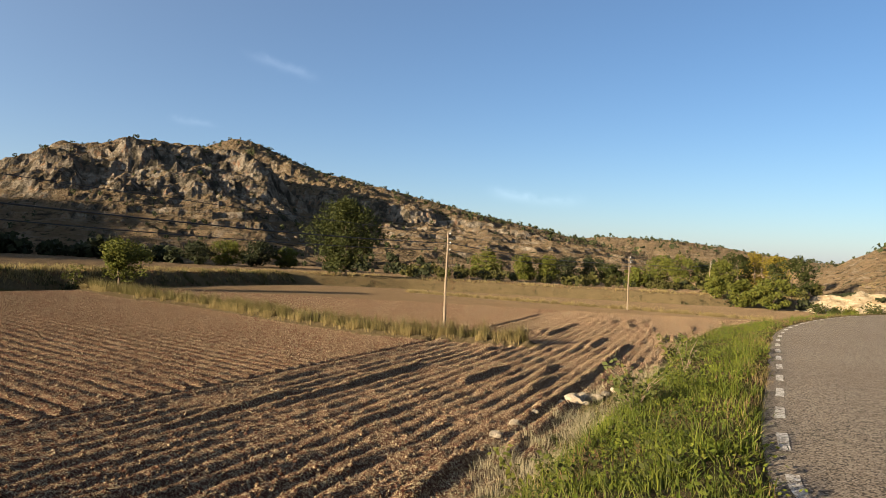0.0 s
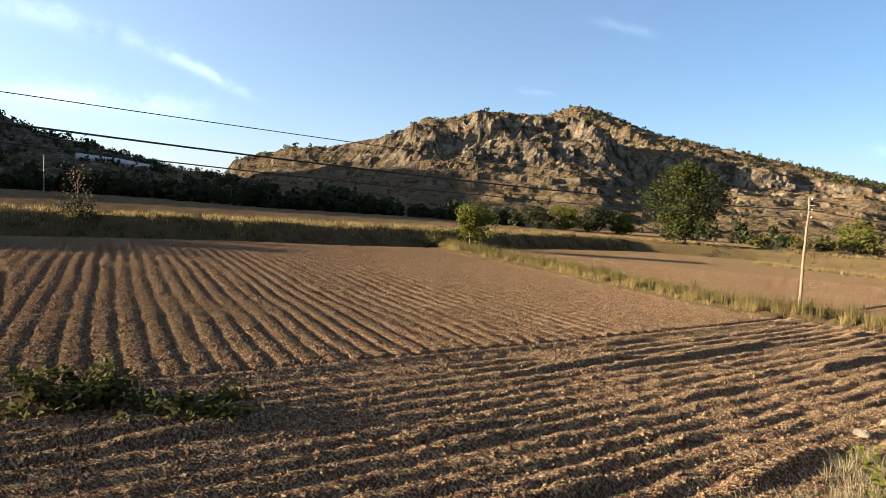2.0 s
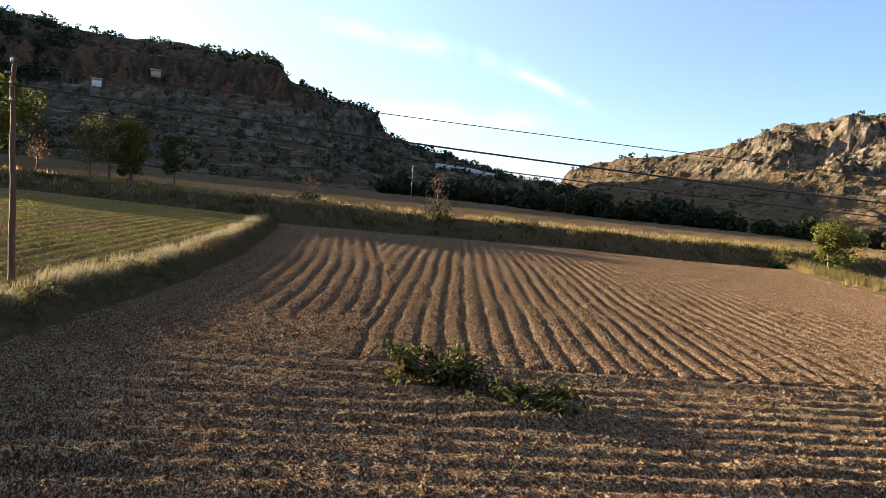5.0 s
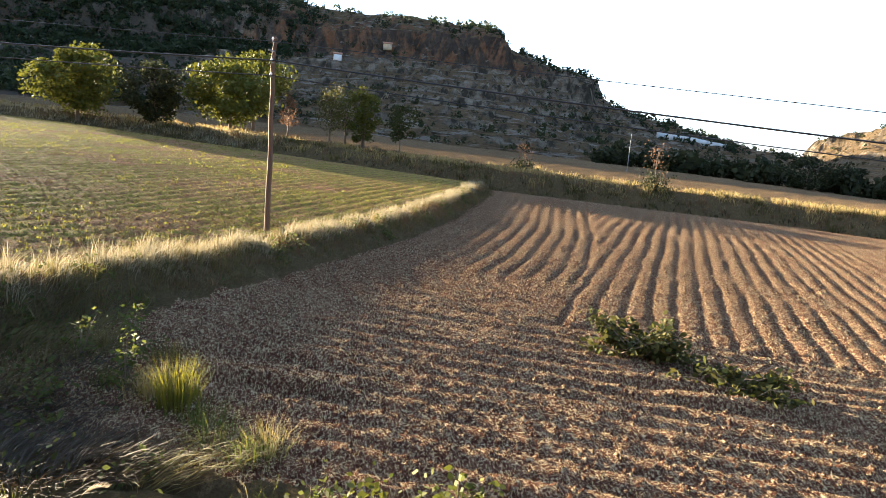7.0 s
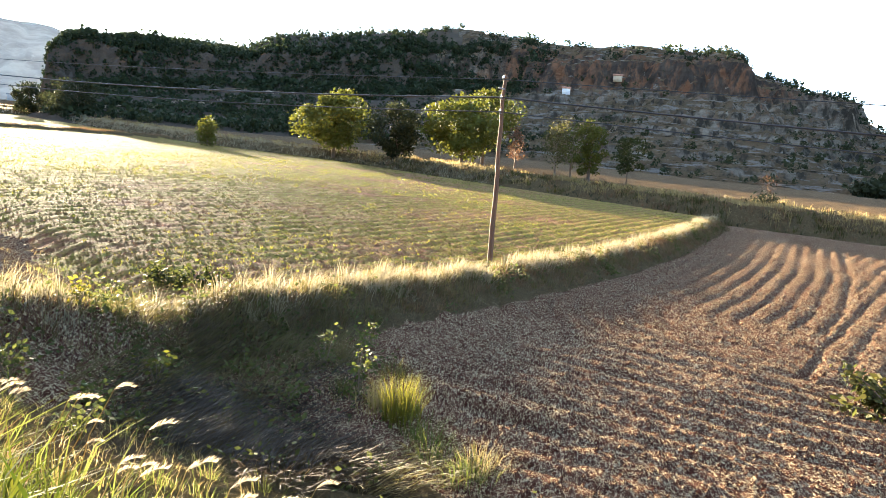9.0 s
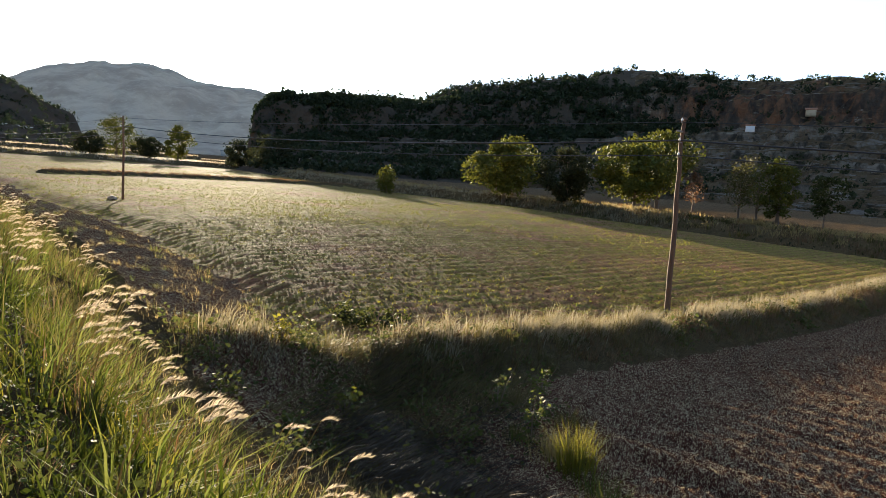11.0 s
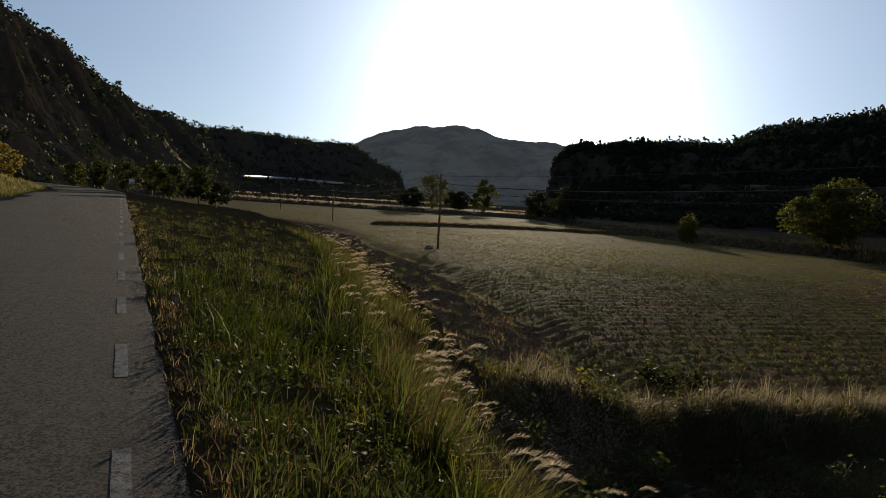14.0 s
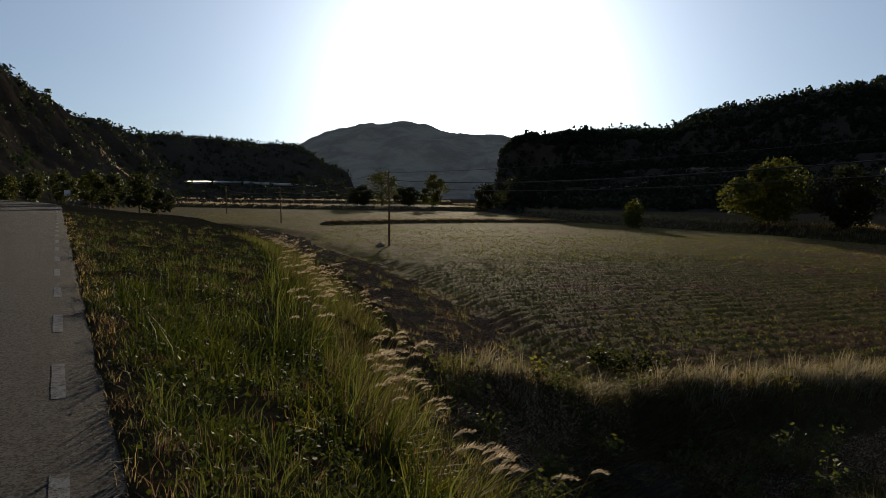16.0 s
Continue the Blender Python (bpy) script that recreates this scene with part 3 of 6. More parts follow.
def ground_parts(x, y):
    """Heights and the kind of each spot: 0 ploughed, 1 sprouting field, 2 verge, 3 hill, 4 stubble, 5 dry bank, 6 far
    hill, 7 straw-strewn soil, 8 hill with haze in its colour.
    """
    s, d = road_coords(x, y)
    zr, zf = road_z(s), field_z(x, y)
    bank, bank_s = polyline(x, y, BANK)
    river, river_s = polyline(x, y, RIVER)
    reeds, reeds_s = polyline(x, y, REEDS)
    foot, crest = foot_offset(s), crest_offset(s)
    soft = fbm(x / 1.1, y / 1.1, 3, 3)
    ploughed = (bank < 0)
    kind = np.where(ploughed, 0, 1)
    # fields
    tilth = 0.026 * fbm(x / 0.30, y / 0.30, 3, 41) + 0.030 * fbm(x / 0.14, y / 0.14, 2, 43)
    a = -bank - 1.6
    hx, hy = x - HEAD_0[0], y - HEAD_0[1]
    b = -(hx * HEAD_N[0] + hy * HEAD_N[1]) - 0.0008 * np.clip(hx * HEAD_U[0] + hy * HEAD_U[1], 0, 60) ** 2
    rows = x * ROW_N[0] + y * ROW_N[1] + 0.35 * fbm(x / 9, y / 9, 2, 47)
    turn = 7.0 - np.hypot(7.0 - a, 7.0 - np.minimum(b + 1.5, 7.0))
    lane = np.where(a < 7.0, np.where(b < 5.5, turn, a), rows)
    wob = 0.12 * fbm(x / 0.8, y / 0.8, 2, 51)
    groove = np.abs(((lane + wob) / 0.72) % 1 - 0.5) * 0.72
    deep = 0.6 + 0.8 * value_noise(x / 3, y / 3, 53) + 0.5 * value_noise(lane / 0.72, lane * 0 + 3.0, 57)
    main = -0.14 * deep * np.exp(-(groove / 0.10) ** 2) + 0.02
    hgroove = np.abs(((b + 1.2 * wob) / 0.62) % 1 - 0.5) * 0.62
    bed = np.exp(-(hgroove / 0.13) ** 2)
    hu = hx * HEAD_U[0] + hy * HEAD_U[1]
    lump = step(0.16, 0.36, value_noise(hu / 4.2, np.floor(b / 0.62 + 0.5) * 3.7, 59)) * (1 - bed) * step(1.0, 3.0, foot)
    head = -0.12 * bed * (0.65 + 1.1 * value_noise(x / 2.2, y / 2.2, 61)) + 0.16 * lump
    furrow = -0.24 * np.exp(-((b - 0.12) / 0.16) ** 2) + 0.09 * np.exp(-((b + 0.28) / 0.22) ** 2)
    calm = step(55, 85, np.hypot(x, y))
    pl = np.where(b < 0.0, head * step(0, 10, foot * 0 + np.abs(b) * 6), main) + furrow * step(-4, 2, hx * HEAD_U[0] + hy * HEAD_U[1] + 3)
    pl = pl * step(-2.2, -5.0, river + 1.5 * soft)
    zp = zf - 0.48 + pl * (1 - 0.75 * calm) + tilth
    drill = x * 0.488 + y * 0.873 + 0.4 * wob
    gw = 0.017 * (1 + 1.5 * value_noise(x / 1.6, y / 1.6, 67) + 1.8 * value_noise(x / 0.45, y / 0.45, 68)) * np.sin(drill * 2 * math.pi / 0.85) * (1 - step(38, 70, np.hypot(x, y)))
    zg = zf + gw + 1.5 * tilth
    t1, _ = polyline(x, y, TERRACE_1)
    t2, _ = polyline(x, y, TERRACE_2)
    t3, _ = polyline(x, y, TERRACE_3)
    up2, up3 = step(-0.6, 0.6, -t2), step(-0.6, 0.6, -t3)
    zg = zg + 0.9 * up2 + 0.9 * up3 + 0.5 * np.exp(-(t1 / 0.8) ** 2) + 0.4 * np.exp(-(t2 / 1.2) ** 2) + 0.5 * np.exp(-(t3 / 1.6) ** 2)
    z = np.where(ploughed, zp, zg)
    kind = np.where(np.minimum(np.abs(t1), np.minimum(np.abs(t2), np.abs(t3)) * 0.7) < 0.9, np.where(ploughed, kind, 5), kind)
    # bank between the fields
    crown = (0.08 + 0.16 * step(15, 8, bank_s) * step(-1, 3, bank_s) * (1 + 1.2 * value_noise(x / 1.7, y / 1.7, 83))) * np.exp(-((bank - 0.15) / (0.6 + 0.2 * soft)) ** 2) * (1 + 0.6 * soft)
    slope = step(-1.15 + 0.4 * soft, -0.1, bank)
    z = np.where(np.abs(bank) < 3, np.where(ploughed, zp + (zf - zp) * slope, zg) + crown, z)
    kind = np.where((bank > -1.3) & (bank < 1.0), 5, kind)
    # grass strip in the ploughland
    z = z + np.where(ploughed, 0.28 * np.exp(-(reeds / 0.9) ** 2) * (reeds_s > 1), 0)
    kind = np.where((np.abs(reeds) < 1.0) & (reeds_s > 0.5), 5, kind)
    kind = np.where(ploughed & (y > 75) & (kind == 0), 4, kind)
    # river terrace
    lift = step(0.2, 3.6 + soft, river)
    zt = zf + 1.05 + 0.006 * np.clip(river, 0, 140) + 0.25 * soft - 0.35 * np.exp(-((river - 1.2) / 1.0) ** 2)
    z = np.where(river > 0, z * (1 - lift) + zt * lift, z)
    z = z - 0.45 * np.exp(-((river + 0.1) / 0.9) ** 2)
    kind = np.where(river > -0.6, np.where(river < 13 + 3 * soft, 5, 4), kind)
    # embankment
    t = 1 - (1 - np.clip((d - crest) / (foot - crest), 0, 1)) ** 1.9
    ditch = -0.45 * np.exp(-((d - foot + 0.6) / 1.1) ** 2) * step(-6, -14, s)
    top = zr - np.where(s < -5, 0.19 - 0.07 * step(-5, -14, s), 0.19) * np.clip(d - 0.55, 0, 9) + 0.10 * soft * step(0.4, 1.2, d)
    ze = top * (1 - t) + (z + ditch) * t + 0.22 * soft * step(0.05, 0.4, t) * step(1, 0.8, t)
    z = np.where(d < foot, ze, z + ditch)
    z = z - 0.40 * np.exp(-((x + 8.4) ** 2 + (y + 3.6) ** 2) / 6.5)
    kind = np.where(d < foot - 0.3 + 0.8 * soft, np.where((t > 0.62) & (s < -8), 0, np.where(t > 0.3, 2, 2)), kind)
    # road bed and the far side of the road
    rim = 0.36 - 0.14 * step(0, 4, s)
    z = np.where((d < rim) & (d > -ROAD_W - 0.3), zr - 0.01 - 0.08 * step(0, 0.16, rim - d), z)
    off = np.clip(-d - ROAD_W - 0.3, 0, 400)
    zfar = zr - 0.05 + 0.12 * np.clip(off - 0.5, 0, 4) * (s < -8) + np.where(s < 0, 0.10, 0.012) * off + 0.3 * soft * step(0.3, 1.5, off)
    z = np.where(d < -ROAD_W - 0.3, np.minimum(zfar, zr + 14), z)
    kind = np.where(d < -ROAD_W - 0.2, np.where(off > 6, 3, 5), kind)
    for name in HILLS:
        zh, out = hill_z(x, y, name)
        on = (zh > z) & (out > 0) & ((d > 8) | (d < -14) | (np.hypot(x, y) > 150))
        z = np.where(on, zh, z)
        wooded = -x * 0.17 - y > 52 + 40 * fbm(x / 40, y / 40, 3, 151)
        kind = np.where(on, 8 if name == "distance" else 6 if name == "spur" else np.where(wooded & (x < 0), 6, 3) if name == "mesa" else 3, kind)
    kind = np.where((kind == 0) & (b > 0.3 + 1.5 * soft) & (d > foot), 7, kind)
    return z, kind


def ground_z(x, y):
    return float(ground_parts(np.array([x], float), np.array([y], float))[0][0])


def mesh_of(name, verts, faces, mats=(), smooth=False, slots=None):
    """A mesh from arrays; faces all have the same number of corners."""
    me = bpy.data.meshes.new(name)
    verts, faces = np.asarray(verts, np.float32), np.asarray(faces, np.int32)
    me.vertices.add(len(verts))
    me.vertices.foreach_set("co", verts.ravel())
    k = faces.shape[1]
    me.loops.add(faces.size)
    me.loops.foreach_set("vertex_index", faces.ravel())
    me.polygons.add(len(faces))
    me.polygons.foreach_set("loop_start", np.arange(len(faces), dtype=np.int32) * k)
    me.polygons.foreach_set("loop_total", np.full(len(faces), k, np.int32))
    for m in mats:
        me.materials.append(m)
    if slots is not None:
        me.polygons.foreach_set("material_index", slots.astype(np.int32))
    if smooth:
        me.polygons.foreach_set("use_smooth", np.ones(len(faces), bool))
    me.update(calc_edges=True)
    return me


def make_ground():
    rings = [0.0, 0.6]
    for end, ratio in ((6, 1.025), (60, 1.0060), (150, 1.0115), (222, 1.0095), (300, 1.0042), (460, 1.011), (3800, 1.05)):
        if rings[-1] < 1:
            rings.append(1.0)
        while rings[-1] < end:
            rings.append(rings[-1] * ratio)
    rings = np.array(rings)
    az = np.radians(np.concatenate((np.arange(-38, -24, 0.5), np.arange(-24, 92, 0.235), np.arange(92, 176, 0.36), np.arange(176, 322, 3.0))))
    n, m = len(rings), len(az)
    R, A = np.meshgrid(rings, az, indexing="ij")
    x, y = -R * np.sin(A), R * np.cos(A)
    z, kind = ground_parts(x.ravel(), y.ravel())
    verts = np.stack((x.ravel(), y.ravel(), z), 1)
    i, j = np.meshgrid(np.arange(n - 1), np.arange(m), indexing="ij")
    a, b = i * m + j, i * m + (j + 1) % m
    faces = np.stack((a, b, b + m, a + m), 2).reshape(-1, 4)[:, ::-1]
    slots = kind[faces[:, 0]]
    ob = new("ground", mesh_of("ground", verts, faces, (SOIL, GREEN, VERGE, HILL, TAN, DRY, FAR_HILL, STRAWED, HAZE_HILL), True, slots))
    ob.data.polygons.foreach_set("use_smooth", slots != 3)
    return tagged(ob, "valley floor with ploughed and sprouting fields below rocky hills", "ground", kind="structure")


ground = make_ground()


def make_road():
    ss = np.concatenate((np.arange(-150, -20, 1.5), np.arange(-20, 30, 0.5), np.arange(30, 150, 1.5)))
    ds = np.array((-ROAD_W - 0.05, -ROAD_W, -ROAD_W * 0.75, -ROAD_W * 0.5, -ROAD_W * 0.25, -0.1, 0.26, 0.36))
    verts = []
    for s in ss:
        for k, d in enumerate(ds):
            edge = 0.20 * value_noise(np.array(s * 1.7), np.array(k * 5.0), 71) if k in (0, 7) else 0
            q = road_point(s, d + edge - (0.14 * float(step(0, 4, np.array(s))) if k > 5 else 0))
            crown = 0.05 * (1 - ((d + ROAD_W / 2) / (ROAD_W / 2)) ** 2)
            verts.append((q[0], q[1], float(road_z(np.array(s))) + crown - (0.03 if k in (0, 7) else 0)))
    k = len(ds)
    faces = [(i * k + j, i * k + j + 1, (i + 1) * k + j + 1, (i + 1) * k + j) for i in range(len(ss) - 1) for j in range(k - 1)]
    road = new("road", mesh_of("road", verts, np.array(faces)[:, ::-1], (ASPHALT,), True))
    tagged(road, "grey worn asphalt country road with cracked edge", "road", kind="structure")
    dashes = [(-4.4 - 2.63 * k, 1.12) for k in range(24)] + [(-0.8, 0.9), (1.3, 0.75), (2.9, 0.75)] + [(5.0 + 1.53 * k, 0.75) for k in range(24)]
    for s, ln in dashes:
        vs = []
        for t in np.linspace(s, s + ln, 4):
            for d in (-0.05, 0.05):
                q = road_point(t, d + 0.005 * random.uniform(-1, 1))
                vs.append((q[0], q[1], float(road_z(np.array(t))) + 0.05 * (1 - ((d + ROAD_W / 2) / (ROAD_W / 2)) ** 2) + 0.004))
        fs = [(2 * i, 2 * i + 1, 2 * i + 3, 2 * i + 2) for i in range(3)]
        ob = new("edge_line_dash", mesh_of("edge_line_dash", vs, np.array(fs)[:, ::-1], (LINE,)))
        ob.parent = road
    return road


road = make_road()


# ---- makers of things ----
rng = np.random.default_rng(7)


def thing(name, label, category, group="", at=(0, 0, 0), turn=0.0):
    ob = new(name)
    ob.matrix_basis = pose(*at, 0, 0, turn)
    return tagged(ob, label, category, group)


def part(name, me, parent, label=""):
    ob = new(name, me)
    ob.parent = parent
    return tagged(ob, label) if label else ob


def stuff(name, me, label, category):
    return tagged(new(name, me), label, category, kind="stuff")


def heights(xy):
    return ground_parts(xy[:, 0], xy[:, 1])[0]


def blade_mesh(name, base, tall, wide, lean, mat, curve=0.6, least=0.25):
    """Many tapered blades: base (n,3), tall (n), wide (n), lean (n,2) as the sideways way of the tip in metres."""
    n = len(base)
    a = rng.uniform(0, 2 * math.pi, n)
    q = np.stack((np.cos(a), np.sin(a), np.zeros(n)), 1) * (np.asarray(wide) / 2)[:, None]
    side = np.concatenate((lean, np.zeros((n, 1))), 1)
    up = np.zeros((n, 3))
    ln = np.hypot(lean[:, 0], lean[:, 1])
    up[:, 2] = np.sqrt(np.maximum(tall ** 2 - ln ** 2, (least * tall) ** 2))
    mid = base + up * 0.58 + side * (0.58 * (1 - curve))
    tip = base + up + side
    verts = np.stack((base - q, base + q, mid - q * 0.7, mid + q * 0.7, tip), 1).reshape(-1, 3)
    o = np.arange(n)[:, None] * 5
    faces = np.concatenate((o + (0, 1, 3), o + (0, 3, 2), o + (2, 3, 4)), 1).reshape(-1, 3)
    return mesh_of(name, verts, faces, (mat,))


def tufts(centres, per, spread, tall, wide, fan, wind=(0.0, 0.0), jitter=0.35):
    """Blades in tufts about the centres (n,2): base, tall, wide, lean."""
    k = len(centres)
    n = k * per
    c = np.repeat(centres, per, 0)
    a, r = rng.uniform(0, 2 * math.pi, n), np.abs(rng.normal(0, spread, n))
    off = np.stack((np.cos(a), np.sin(a)), 1) * r[:, None]
    size = np.repeat(rng.uniform(1 - jitter, 1 + jitter, k), per)
    h = tall * size * rng.uniform(0.55, 1.1, n)
    lean = off / np.maximum(r, 1e-4)[:, None] * (fan * h * rng.uniform(0.2, 1.0, n))[:, None] + np.array(wind) * (h * rng.uniform(0.5, 1.2, n))[:, None]
    xy = c + off
    z = heights(xy) - 0.03
    return np.column_stack((xy, z)), h, wide * rng.uniform(0.7, 1.3, n), lean


def leaf_mesh(name, centre, size, mat, normal_up=0.0, long=1.5):
    """Leaf quads of random turn round the centres."""
    n = len(centre)
    u = rng.normal(size=(n, 3))
    u[:, 2] *= 1 - normal_up
    u /= np.linalg.norm(u, axis=1)[:, None]
    v = np.cross(u, rng.normal(size=(n, 3)))
    v /= np.maximum(np.linalg.norm(v, axis=1), 1e-6)[:, None]
    s = np.asarray(size)[:, None] * np.ones((n, 1))
    u, v = u * s * long / 2, v * s / 2
    verts = np.stack((centre - u, centre + v * 0.9, centre + u, centre - v * 0.9), 1).reshape(-1, 3)
    return mesh_of(name, verts, np.arange(4 * n).reshape(-1, 4), (mat,))


def tube(points, radii, sides=7):
    """Verts and quads of a tapered tube through the points."""
    pts = [Vector(p) for p in points]
    verts, faces = [], []
    for i, p in enumerate(pts):
        w = (pts[min(i + 1, len(pts) - 1)] - pts[max(i - 1, 0)]).normalized()
        a = w.cross(Vector((0.3, 0.9, 0.2))).normalized()
        b = w.cross(a)
        for k in range(sides):
            t = 2 * math.pi * k / sides
            verts.append(p + (a * math.cos(t) + b * math.sin(t)) * radii[i])
    for i in range(len(pts) - 1):
        for k in range(sides):
            faces.append((i * sides + k, i * sides + (k + 1) % sides, (i + 1) * sides + (k + 1) % sides, (i + 1) * sides + k))
    return verts, faces


def joined(name, pieces, mat, smooth=True):
    verts, faces = [], []
    for v, f in pieces:
        o = len(verts)
        verts += v
        faces += [tuple(i + o for i in q) for q in f]
    return mesh_of(name, [tuple(v) for v in verts], faces, (mat,), smooth)


def box(cx, cy, z0, lx, ly, h):
    v = [(cx + sx * lx / 2, cy + sy * ly / 2, z) for z in (z0, z0 + h) for sx, sy in ((-1, -1), (1, -1), (1, 1), (-1, 1))]
    return v, [(3, 2, 1, 0), (4, 5, 6, 7), (0, 1, 5, 4), (1, 2, 6, 5), (2, 3, 7, 6), (3, 0, 4, 7)]


def limbs(r, tall, spread, first, count, trunk_r, rise=0.75, twigs=0):
    """A trunk with limbs; returns tubes and the limb ends."""
    out, ends = [], []
    bend = [(0.04 * tall * r.uniform(-1, 1), 0.04 * tall * r.uniform(-1, 1)) for _ in range(5)]
    trunk = [Vector((bend[i][0] * i / 4, bend[i][1] * i / 4, tall * 0.8 * i / 4 - 0.15 * (i == 0))) for i in range(5)]
    out.append(tube(trunk, [trunk_r * f for f in (1.25, 0.85, 0.6, 0.4, 0.15)]))
    for i in range(count):
        f = first + (0.95 - first) * i / max(count - 1, 1)
        k = min(int(f * 4), 3)
        p = trunk[k].lerp(trunk[k + 1], f * 4 - k)
        a = i * 2.4 + r.uniform(-0.4, 0.4)
        ln = spread * (1.0 - 0.45 * f) * r.uniform(0.75, 1.1)
        e = p + Vector((math.cos(a) * ln, math.sin(a) * ln, ln * rise * r.uniform(0.7, 1.3)))
        m = p.lerp(e, 0.5) + Vector((0, 0, -0.08 * ln))
        w = trunk_r * 0.42 * (1 - 0.6 * f)
        out.append(tube([p, m, e], [w, w * 0.6, w * 0.2], 5))
        ends.append(e)
        for _ in range(twigs):
            b = p.lerp(e, r.uniform(0.35, 1.0))
            t = b + Vector((r.uniform(-1, 1), r.uniform(-1, 1), r.uniform(0.2, 1.2))) * ln * 0.35
            out.append(tube([b, t], [w * 0.3, w * 0.08], 4))
            ends.append(t)
    return out, ends


def tree(name, label, x, y, tall, wide, mat, leaves=5000, leaf=0.26, low=0.18, seed=1, group="", lobes=16, trunk=None, sink=0.0, flat=1.0):
    """A broad-leaved tree with a lobed, ragged crown."""
    r = random.Random(seed)
    g = np.random.default_rng(seed)
    ob = thing(name, label, "tree", group, (x, y, ground_z(x, y) - sink), r.uniform(0, 360))
    pieces, ends = limbs(r, tall * 0.9, wide * 0.36, 0.22, 9, trunk or tall * 0.026, twigs=1)
    part("trunk", joined("trunk", pieces, BARK), ob)
    cz, rz = tall * (1 + low) / 2, tall * (1 - low) / 2
    pts = []
    lobes = int(lobes * 1.7)
    for i in range(lobes):
        a, f = i * 2.399 + r.uniform(-0.5, 0.5), (i + 0.5) / lobes
        zz = -1 + 2 * f
        rad = math.sqrt(max(0.0, 1 - zz * zz)) * r.uniform(0.25, 1.0)
        c = np.array((math.cos(a) * rad * wide / 2, math.sin(a) * rad * wide / 2, cz + zz * rz * r.uniform(0.66, 0.86)))
        size = np.array((wide * 0.16, wide * 0.16, min(wide * 0.13, tall * 0.12) * flat)) * r.uniform(0.6, 1.55)
        n = int(leaves / lobes * r.uniform(0.6, 1.4))
        d = g.normal(size=(n, 3))
        d /= np.linalg.norm(d, axis=1)[:, None]
        pts.append(c + d * size * g.uniform(0.35, 1.15, n)[:, None] ** 0.8)
    pts = np.concatenate(pts)
    part("crown", leaf_mesh("crown", pts, leaf * g.uniform(0.5, 1.15, len(pts)), mat, 0.2), ob)
    return ob


def bare_tree(name, label, x, y, tall, wide, mat, leaves, seed):
    r, g = random.Random(seed), np.random.default_rng(seed)
    ob = thing(name, label, "tree", "", (x, y, ground_z(x, y) - 0.1), 0)
    pieces, ends = limbs(r, tall, wide * 0.55, 0.15, 12, tall * 0.018, 1.1, 5)
    part("trunk", joined("trunk", pieces, BARK), ob)
    e = np.array([tuple(v) for v in ends])
    pts = e[g.integers(0, len(e), leaves)] + g.normal(0, 0.07 * tall, (leaves, 3)) * (1, 1, 0.8)
    part("leaves", leaf_mesh("leaves", pts, np.full(leaves, 0.16), mat), ob)
    if tall < 5:
        base = g.normal(0, 1, (500, 3)) * (0.26 * wide, 0.26 * wide, 0.14 * tall) + (0, 0, 0.16 * tall)
        part("undergrowth", leaf_mesh("undergrowth", base, np.full(500, 0.17), LEAF_DARK), ob)
    return ob


def find_spot(az, el):
    """Where the line of sight from the road at that bearing and height angle first meets the land."""
    r = np.geomspace(30, 1500, 1600)
    u = bearing(az)
    z, _ = ground_parts(r * u.x, r * u.y)
    hit = np.nonzero(z > 1.45 + r * math.tan(radians(el)))[0]
    k = hit[0] if len(hit) else int(np.argmax((z - 1.45) / r))
    return r[k] * u.x, r[k] * u.y, float(z[k])


# ---- poles and cables ----
def pole(x, y, tall, mat, label, arm_turn, foot=None):
    ob = thing("utility_pole", label, "pole", "poles of the overhead line", (x, y, ground_z(x, y) if foot is None else foot), arm_turn)
    r = random.Random(int(x * 7 + y))
    pts = [Vector((0.006 * r.uniform(-1, 1) * i, 0.006 * r.uniform(-1, 1) * i, -0.4 + (tall + 0.4) * i / 8)) for i in range(9)]
    v, f = tube(pts, [0.10 - 0.005 * i for i in range(9)], 12)
    f.append(tuple(range(96, 108))[:4])
    part("post", joined("post", [(v, f)], mat), ob)
    cap = bpy.data.meshes.new("cap")
    bm = bmesh.new()
    bmesh.ops.create_cone(bm, cap_ends=True, segments=12, radius1=0.09, radius2=0.02, depth=0.08, matrix=Matrix.Translation((pts[-1].x, pts[-1].y, tall + 0.03)))
    bm.to_mesh(cap)
    bm.free()
    cap.materials.append(mat)
    part("cap", cap, ob)
    for h, side in ((tall - 0.12, 0.10), (tall - 0.75, 0.14), (tall - 1.2, 0.14)):
        v1, f1 = tube([(0.02, 0, h), (side + 0.06, 0, h), (side + 0.06, 0, h + 0.07)], [0.018, 0.018, 0.03], 6)
        holder = part("bracket", joined("bracket", [(v1, f1)], STEEL), ob, "steel cable bracket")
        x0, z0 = side + 0.06, h + 0.07
        part("insulator", joined("insulator", [tube([(x0, 0, z0), (x0, 0, z0 + 0.03), (x0, 0, z0 + 0.05), (x0, 0, z0 + 0.09)], [0.03, 0.042, 0.026, 0.012], 8)], WHITE), holder, "small pale insulator")
    v2, f2 = box(0.22, 0, tall - 0.42, 0.42, 0.05, 0.05)
    part("crossarm", joined("crossarm", [(v2, f2)], STEEL, False), ob, "short steel crossarm")
    return ob


